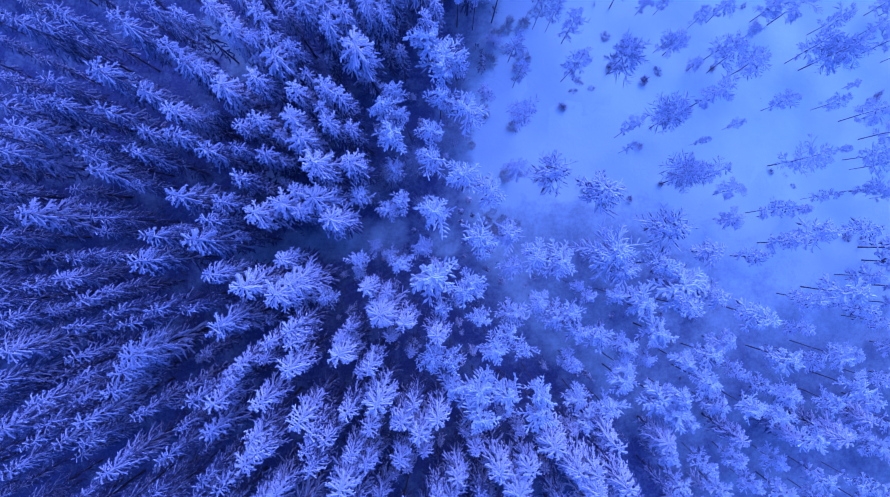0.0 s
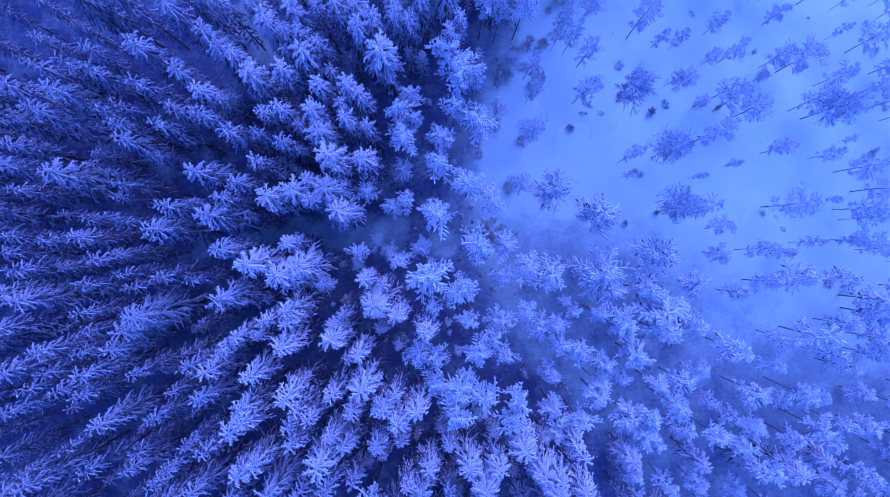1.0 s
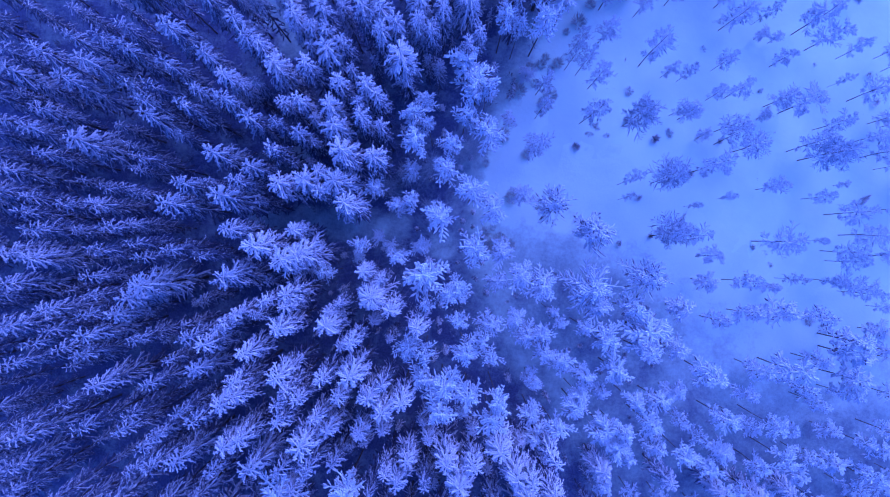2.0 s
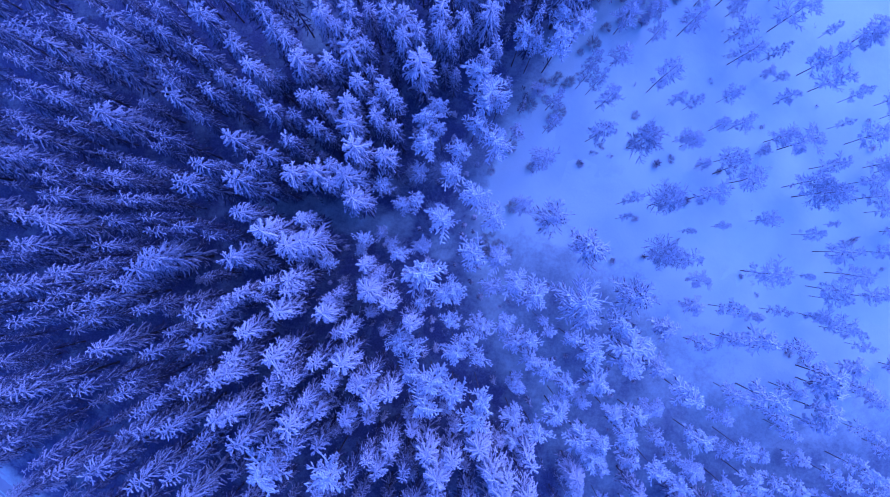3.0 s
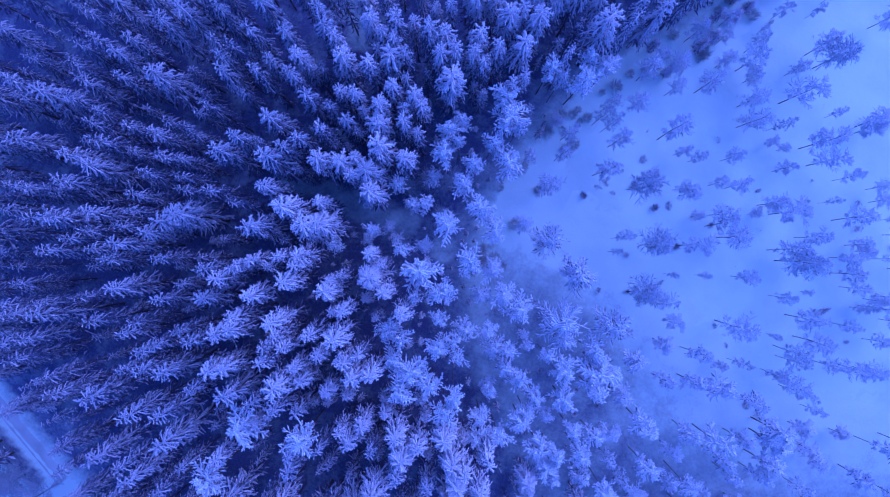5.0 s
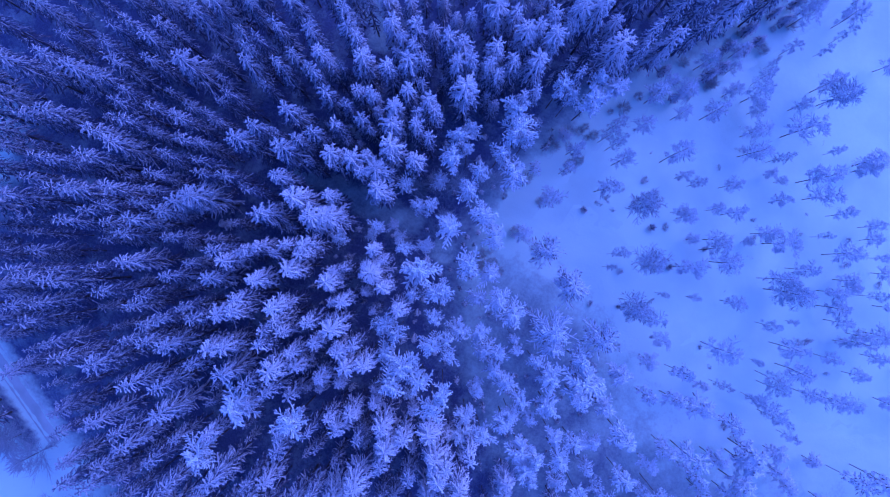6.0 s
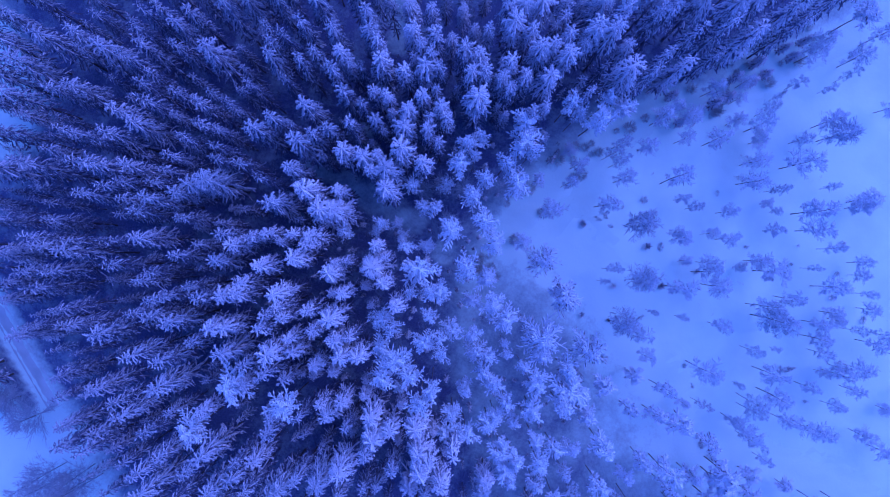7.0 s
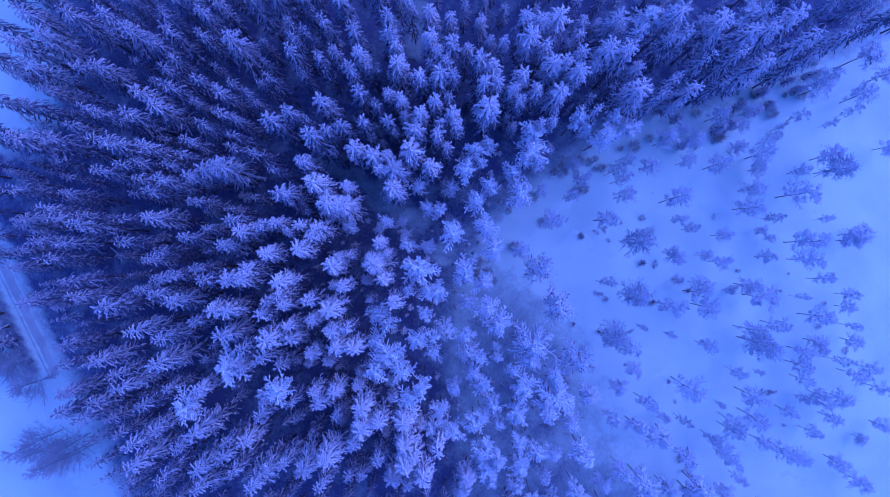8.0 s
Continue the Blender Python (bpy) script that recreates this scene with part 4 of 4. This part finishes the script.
spruces = SPRUCES_a + SPRUCES_b + SPRUCES_c + SPRUCES_d + SPRUCES_e + SPRUCES_f + SPRUCES_g + SPRUCES_h + SPRUCES_i + SPRUCES_j + SPRUCES_k + SPRUCES_l + SPRUCES_m + SPRUCES_n + SPRUCES_o + SPRUCES_p
pines = PINES_a + PINES_b + PINES_c + PINES_d + PINES_e
field_pines = FIELD_a + FIELD_b + FIELD_c + FIELD_d + FIELD_e + FIELD_f + FIELD_g
rng = np.random.default_rng(5)
SPRUCE_FORMS = [spruce_meshes(10 + i, SPRUCE_SNOW, whorls=(8, 7, 8, 7)[i % 4], per=(9, 9, 8, 8)[i % 4], twigs=4, bare=0.66) for i in range(8)]
DIM_FORMS = [spruce_meshes(24 + i, DIM_SPRUCE, 8, 8, 3, SPRUCE_R, 0.54) for i in range(5)]
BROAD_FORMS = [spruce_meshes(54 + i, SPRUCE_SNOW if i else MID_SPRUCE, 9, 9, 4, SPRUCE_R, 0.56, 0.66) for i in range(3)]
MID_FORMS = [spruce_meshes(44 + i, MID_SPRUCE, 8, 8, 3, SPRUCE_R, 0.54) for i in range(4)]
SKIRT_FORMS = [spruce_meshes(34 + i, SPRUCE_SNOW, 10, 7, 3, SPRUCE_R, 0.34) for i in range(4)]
# low trees take the dimmer needles: canopy shade put into their colour
LOW_FORMS = {brightness: [spruce_meshes(110 + 5 * brightness + i, m, 6, 7, 2, SPRUCE_R, 0.5, 1.1) for i in range(3)] for brightness, m in enumerate((DIM_SPRUCE, DIM_SPRUCE, MID_SPRUCE))}


def snow_light(x, y):
    """Step of the light painted into the snow on the boughs: 0 in the dim west, 1 towards the south and west, 2
    elsewhere.
    """
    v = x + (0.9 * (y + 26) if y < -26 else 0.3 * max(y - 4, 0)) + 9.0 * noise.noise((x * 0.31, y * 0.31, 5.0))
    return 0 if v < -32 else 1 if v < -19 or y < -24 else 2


def by_edge(x, y, d=4.0):
    return not all(inside(x + d * math.cos(w), y + d * math.sin(w), FOREST_EDGE) for w in np.arange(0, 6.2, 0.785))


PINE_TIERS = [(0.1, 0.5, 5), (0.7, 0.8, 6), (1.5, 1.0, 7), (2.6, 1.0, 6), (4.0, 0.8, 4)]
FIELD_TIERS = [(0.1, 0.4, 4), (0.8, 0.7, 5), (1.7, 0.95, 6), (2.7, 1.0, 5), (3.8, 0.9, 5), (5.0, 0.6, 3)]
PINE_FORMS = [pine_meshes(40 + i, 14.0, 2.0, PINE_TIERS, PINE_SNOW, 0.125, 8) for i in range(6)]
SNOWY_FORMS = [pine_meshes(70 + i, 8.0, 1.25, FIELD_TIERS, PINE_SNOW, 0.092, 8, None, 0.9) for i in range(6)]
FIELD_FORMS = [pine_meshes(60 + i, 8.0, 1.25, FIELD_TIERS, PINE_FROST, 0.046, 12, PINE_FROST, 0.7) for i in range(6)]
BIG_TIERS = [(0.1, 0.35, 5), (0.7, 0.6, 7), (1.4, 0.85, 8), (2.2, 1.0, 9), (3.1, 1.0, 8), (4.2, 0.75, 5)]
BIG_FORMS = [pine_meshes(66 + i, 8.0, 2.2, BIG_TIERS, PINE_SNOW, 0.10, 9) for i in range(3)]
WIDE_FORMS = [pine_meshes(76 + i, 8.0, 2.2, BIG_TIERS, PINE_FROST, 0.052, 18, PINE_FROST, 1.1) for i in range(3)]

for i, (x, y, h, r) in enumerate(spruces):
    k = int(rng.integers(len(SPRUCE_FORMS)))
    label = "broad old spruce with long snow-laden boughs" if r > 2.6 else "tall slim spruce with snow-laden drooping boughs" if h > 15 else "young spruce with frosted snow-laden boughs"
    brightness = snow_light(x, y)
    edge = brightness == 0
    forms, name = (BROAD_FORMS, "broad_spruce") if r > 2.6 else (DIM_FORMS, "edge_spruce") if edge else (MID_FORMS, "half_snowed_spruce") if brightness == 1 else (SKIRT_FORMS, "skirted_spruce") if by_edge(x, y) else (SPRUCE_FORMS, "spruce")
    k %= len(forms)
    if edge and r < 2.6:
        label = "spruce with shade painted into its snowy boughs"
    plant(name, k, forms[k], spot(x, y, rng.uniform(0, 360), r / SPRUCE_R, h / SPRUCE_H, rng.uniform(-1.2, 1.2, 2)), label, "spruces of the forest")
for i, (x, y, h, r) in enumerate(pines):
    k = int(rng.integers(len(PINE_FORMS)))
    if y < -18 and i % 3:
        plant("spruce", k, SPRUCE_FORMS[k], spot(x, y, rng.uniform(0, 360), r / SPRUCE_R, h / SPRUCE_H), "young spruce with frosted snow-laden boughs", "spruces of the forest")
        continue
    plant("pine", k, PINE_FORMS[k], spot(x, y, rng.uniform(0, 360), r / 2.0, h / 14.0, rng.uniform(-1.5, 1.5, 2)), "forest pine with a rounded crown of snowy tufts", "pines at the forest edge")
for x, y, h, r in field_pines:
    k = int(rng.integers(len(FIELD_FORMS)))
    thick_stand = y < min(2.0 + 0.12 * x, 4.0) and x > 6
    forms, name, wide = (BIG_FORMS if thick_stand or x < 18 else WIDE_FORMS, "broad_pine" if thick_stand or x < 18 else "wide_pine", 2.2) if r > 1.7 else (SNOWY_FORMS, "slender_pine", 1.25) if thick_stand else (FIELD_FORMS, "field_pine", 1.25)
    k %= len(forms)
    plant(name, k, forms[k], spot(x, y, rng.uniform(0, 360), 1.12 * r / wide, h / 8.0, rng.uniform(-2.5, 2.5, 2)),
          "broad pine with a clumped crown of snowy tufts" if r > 1.7 else "slender young pine with snow-tufted crown" if thick_stand else "small field pine with a bare trunk and lightly frosted crown" if h > 4.5 else "pine sapling with a thin stem in the snow",
          "young pines of the open stand" if thick_stand else "pines in the snowy field")

# more spruces towards the far ends of the forest
grown = [(x, y) for x, y, h, r in spruces + pines]
for i in range(2500):
    x, y, k = rng.uniform(-82, 30), rng.uniform(-45, 76), int(rng.integers(20))
    far = y > 50 or x < -52 or (x > 8 and y > 42)
    if not far or (y > 55 + 0.89 * x and not (x > -72 and y < 26)) or not inside(x, y, FOREST_EDGE) or abs(road_side(x, y)) < 4 or any(math.hypot(x - a, y - b) < 3.1 for a, b in grown):
        continue
    grown.append((x, y))
    edge = snow_light(x, y) == 0
    forms, name = (DIM_FORMS, "edge_spruce") if edge else (MID_FORMS, "half_snowed_spruce")
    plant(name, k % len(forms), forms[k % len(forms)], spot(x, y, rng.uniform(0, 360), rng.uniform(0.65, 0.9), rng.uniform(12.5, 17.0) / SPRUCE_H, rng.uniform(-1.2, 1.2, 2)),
          "spruce with shade painted into its snowy boughs" if edge else "tall slim spruce with snow-laden drooping boughs", "spruces of the forest")

# middling trees that close the rows between the tall ones
for i in range(3000):
    x, y, k = rng.uniform(-58, 24), rng.uniform(-58, 52), int(rng.integers(24))
    if not inside(x, y, FOREST_EDGE) or abs(road_side(x, y)) < 4 or any(math.hypot(x - a, y - b) < 1.1 * d for a, b, d in GAPS) or any(math.hypot(x - a, y - b) < 2.5 for a, b in grown):
        continue
    if (by_edge(x, y, 3.0) and x > -10) or (by_edge(x, y, 6.0) and y < -25):
        continue
    grown.append((x, y))
    spin, wide, h = rng.uniform(0, 360), rng.uniform(0.95, 1.4), rng.uniform(7.5, 11.5)
    if x > -14 - 0.4 * (y + 20) and -18 < y < 12:
        plant("pine", k % len(PINE_FORMS), PINE_FORMS[k % len(PINE_FORMS)], spot(x, y, spin, wide / 2.0, h / 14.0), "forest pine with a rounded crown of snowy tufts", "pines at the forest edge")
    else:
        brightness = snow_light(x, y)
        thin = brightness == 0
        plant(("low_edge_spruce", "low_half_snowed_spruce", "low_spruce")[brightness], k % 3, LOW_FORMS[brightness][k % 3], spot(x, y, spin, wide / SPRUCE_R, h / SPRUCE_H),
              "spruce with shade painted into its snowy boughs" if thin else "young spruce with frosted snow-laden boughs", "spruces of the forest")

# more of the open pine stand, where it thickens towards the south-east
STAND_EDGE = [(9, -6), (17, -3.5), (26, -4), (36, -3), (48, 0), (74, 10), (80, -10), (66, -40), (30, -40), (24, -24), (14, -15)]
stand = [(x, y) for x, y, h, r in field_pines + pines]
for i in range(2600):
    x, y = rng.uniform(9, 80), rng.uniform(-40, 10)
    if not inside(x, y, STAND_EDGE) or any(math.hypot(x - a, y - b) < (2.6 if y < -10 else 3.4) for a, b in stand) or math.hypot(x - 18, y + 13) < 3.2 or len(stand) > 460:
        continue
    stand.append((x, y))
    k, h = int(rng.integers(len(SNOWY_FORMS))), rng.uniform(5.5, 9.0)
    plant("slender_pine", k, SNOWY_FORMS[k], spot(x, y, rng.uniform(0, 360), rng.uniform(0.8, 1.15), h / 8.0, rng.uniform(-2.5, 2.5, 2)), "slender young pine with snow-tufted crown", "young pines of the open stand")

# spruces beyond the road
for i, (x, y, h) in enumerate([(-39.4, -51.9, 9.0), (-41.6, -51.2, 10.5), (-43.6, -50.3, 12.0), (-45.9, -49.4, 13.0), (-41.0, -53.6, 11.0), (-43.6, -52.6, 12.0), (-48.4, -48.6, 14.0)]):
    plant("edge_spruce", i % 5, DIM_FORMS[i % 5], spot(x, y, 70 * i, 1.15, h / SPRUCE_H), "spruce with shade painted into its snowy boughs", "spruces of the forest")

# low spruces along the forest's field edge
for i, (x, y) in enumerate([(15.7, 35.7), (17.1, 38.0), (17.8, 40.4), (18.8, 42.5), (19.9, 44.5), (20.3, 46.6), (21.3, 48.7), (22.0, 50.5), (22.8, 52.9), (22.7, 55.6), (16.0, 41.1), (17.8, 45.0), (19.2, 49.1), (15.3, 38.1), (21.0, 53.0), (12.2, 37.7)]):
    if i % 3 == 1:
        continue
    k, h = i % len(SKIRT_FORMS), rng.uniform(3.0, 5.0)
    plant("skirted_spruce", k, SKIRT_FORMS[k], spot(x, y, 83 * i, rng.uniform(0.45, 0.62), h / SPRUCE_H), "low snowy spruce at the edge of the field", "low spruces at the field edge")

# tall spruces where the forest meets the road
for i, (x, y, h) in enumerate([(-50.5, -36.6, 16.0), (-47.4, -38.3, 16.5), (-44.9, -39.6, 15.0), (-53.4, -35.4, 16.0), (-56.2, -34.4, 15.5),
                              (-34.8, -38.7, 14.5), (-28.3, -40.5, 13.0), (-24.7, -45.7, 12.0), (-22.7, -47.1, 12.5)]):
    plant("edge_spruce", i % 5, DIM_FORMS[i % 5], spot(x, y, 50 * i, 0.85, h / SPRUCE_H), "spruce with shade painted into its snowy boughs", "spruces of the forest")

# leafless trees beside the road
for i, (x, y, h) in enumerate([(-25.4, -57.6, 9.5), (-21.9, -55.1, 10.0), (-20.8, -55.6, 12.0), (-20.1, -55.5, 12.5), (-23.6, -57.7, 9.0), (-32.0, -52.9, 7.0), (-38.0, -54.4, 5.0), (-36.5, -53.8, 4.5)]):
    plant("birch", i % 3, birch_meshes(80 + i) if i < 3 else None, spot(x, y, 77 * i, 1.0 if h > 8 else 1.2, h / 13, (2, -2)), "leafless birch with frosted twigs beside the road", "birches by the road")

# leafless young birches between the pines
for i, (x, y, h) in enumerate([(-6.0, 7.6, 6.5), (-3.4, 9.0, 7.5), (-8.2, 5.4, 5.5), (1.6, 12.4, 7.0), (-2.2, 4.2, 5.0), (-5.0, -1.2, 5.5)]):
    plant("young_birch", i % 3, birch_meshes(84 + i) if i < 3 else None, spot(x, y, 61 * i, 0.7, h / 13, (1, 1)), "leafless young birch with frosted twigs", "young birches between the pines")

# bushes and saplings in the field
BUSH = bush_mesh(91, 1.0, 0.6, 90)
for i, (x, y, s) in enumerate([(23.0, 18.9, 1.0), (19.0, 20.5, 0.7), (13.6, 15.9, 0.9), (16.3, 6.5, 0.8), (28.2, 15.6, 0.9), (37.9, 8.4, 0.6), (25.1, 7.0, 0.6), (31.0, 20.4, 0.7)]):
    b = new("bush", BUSH)
    b.matrix_basis = spot(x, y, 50 * i, s, s)
    tagged(b, "dark leafless bush half buried in snow", "bush", "bushes in the field")


# dark low shrubs on the snow of the open stand
for i in range(45):
    x, y, s = rng.uniform(7, 30), rng.uniform(-20, 6), rng.uniform(0.4, 0.85)
    if inside(x, y, FOREST_EDGE) or math.hypot(x - 13, y - 7) < 7:
        continue
    b = new("low_shrub", BUSH)
    b.matrix_basis = spot(x, y, 47 * i, s, 0.7 * s)
    tagged(b, "dark heathy shrub poking out of the snow", "shrub", "shrubs of the open stand")


# heath clumps that show through the snow of the field
CLUMP = bush_mesh(98, 0.4, 0.9, 110, None, 0.03)
for i in range(100):
    x, y = rng.uniform(8, 62), rng.uniform(-6, 52)
    if inside(x, y, FOREST_EDGE) or not any(math.hypot(x - a, y - b) < 3.5 for a, b, h, r in field_pines):
        continue
    b = new("heath_clump", CLUMP)
    s = rng.uniform(0.3, 0.8)
    b.matrix_basis = spot(x, y, 41 * i, s, s) @ Matrix.Diagonal((1.0, rng.uniform(0.4, 0.9), 1.0, 1.0))
    tagged(b, "low frosted heath clump half buried in snow", "shrub", "heath clumps in the field")


# frosted leafless scrub where the forest thins out into the field
SCRUB = [bush_mesh(95 + i, 1.4, 0.95, 150, SCRUB_RIME, 0.026) for i in range(3)]
for i in range(420):
    x, y, s = rng.uniform(2, 26), rng.uniform(-2, 60), rng.uniform(0.5, 1.1)
    if inside(x, y, FOREST_EDGE) or not any(inside(x - d, y + 0.3 * d, FOREST_EDGE) for d in (1.5, 3.0, 4.5)) or i % 4 == 0:
        continue
    b = new("scrub", SCRUB[i % 3])
    b.matrix_basis = spot(x, y, 31 * i, s, s)
    tagged(b, "leafless frosted scrub at the edge of the field", "shrub", "scrub at the forest edge")


def understory():
    """The lower trees that close the forest between and beyond the tall ones, as one mass."""
    rng = np.random.default_rng(23)
    forms = []
    for i in range(5):
        (v, f), (w, e) = spruce_fingers(rng, SPRUCE_H, SPRUCE_R, 5, 6, 2, 0.3, 1.3)
        v, f = np.concatenate([v, w]), np.concatenate([f, e + len(v)])
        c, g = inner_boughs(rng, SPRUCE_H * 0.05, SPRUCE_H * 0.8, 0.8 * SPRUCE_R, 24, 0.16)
        forms.append((v, f, c, g))
    taken = grown + [(x, y) for x, y, h, r in field_pines]
    pieces, cells = [], {}

    def crowded(x, y, d):
        return any(math.hypot(x - a, y - b) < d for u in (-1, 0, 1) for w in (-1, 0, 1) for a, b in cells.get((int(x // 4) + u, int(y // 4) + w), ()))

    for p in taken:
        cells.setdefault((int(p[0] // 4), int(p[1] // 4)), []).append(p)
    for i in range(4200):
        x, y = rng.uniform(-80, 33), rng.uniform(-64, 70)
        open_wood = x > -16 and -26 < y < 30
        tight = rng.uniform(1.0, 1.7) if open_wood else rng.uniform(2.2, 3.0)
        if not inside(x, y, FOREST_EDGE) or any(math.hypot(x - a, y - b) < d for a, b, d in GAPS) or abs(road_side(x, y)) < 3.5 or crowded(x, y, tight):
            continue
        cells.setdefault((int(x // 4), int(y // 4)), []).append((x, y))
        h, r = (rng.uniform(1.5, 6.5), rng.uniform(0.4, 0.85)) if open_wood else (rng.uniform(3.0, 7.5), rng.uniform(0.8, 1.3))
        v, f, c, g = forms[i % 5]
        w = rng.uniform(0, 6.28)
        turn = np.array([(math.cos(w), -math.sin(w), 0), (math.sin(w), math.cos(w), 0), (0, 0, 1)])
        size = np.array((r / SPRUCE_R, r / SPRUCE_R, h / SPRUCE_H))
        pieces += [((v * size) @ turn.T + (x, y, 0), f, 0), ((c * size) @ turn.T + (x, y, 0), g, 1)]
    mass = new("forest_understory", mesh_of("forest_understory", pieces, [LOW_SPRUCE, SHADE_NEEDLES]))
    tagged(mass, "crowded lower spruces with snowy boughs between the tall trees", "undergrowth", kind="stuff")


def forest_brush():
    """Leafless shrubs and saplings that stand close together on the forest floor."""
    rng = np.random.default_rng(31)
    P, Q, W = [], [], []
    for i in range(700):
        x, y = rng.uniform(-60, 18), rng.uniform(-52, 52)
        if not inside(x, y, FOREST_EDGE) or any(math.hypot(x - a, y - b) < 0.8 * d for a, b, d in GAPS) or abs(road_side(x, y)) < 3:
            continue
        tall, wide = rng.uniform(0.5, 1.6), rng.uniform(0.3, 0.65)
        for j in range(16):
            w, r = rng.uniform(0, 6.28), wide * math.sqrt(rng.uniform(0, 1))
            o = np.array([x + 0.6 * r * math.cos(w), y + 0.6 * r * math.sin(w), tall * rng.uniform(0.1, 0.6)])
            P.append(o), Q.append(o + (0.7 * r * math.cos(w), 0.7 * r * math.sin(w), tall * rng.uniform(0.15, 0.45))), W.append(rng.uniform(0.04, 0.07))
    brush = new("forest_brush", mesh_of("forest_brush", [(*spindles(P, Q, W, 0.5), 0)], [BRUSH_TWIGS]))
    tagged(brush, "tangled leafless shrubs with frost on the forest floor", "undergrowth", kind="stuff")


understory()
forest_brush()
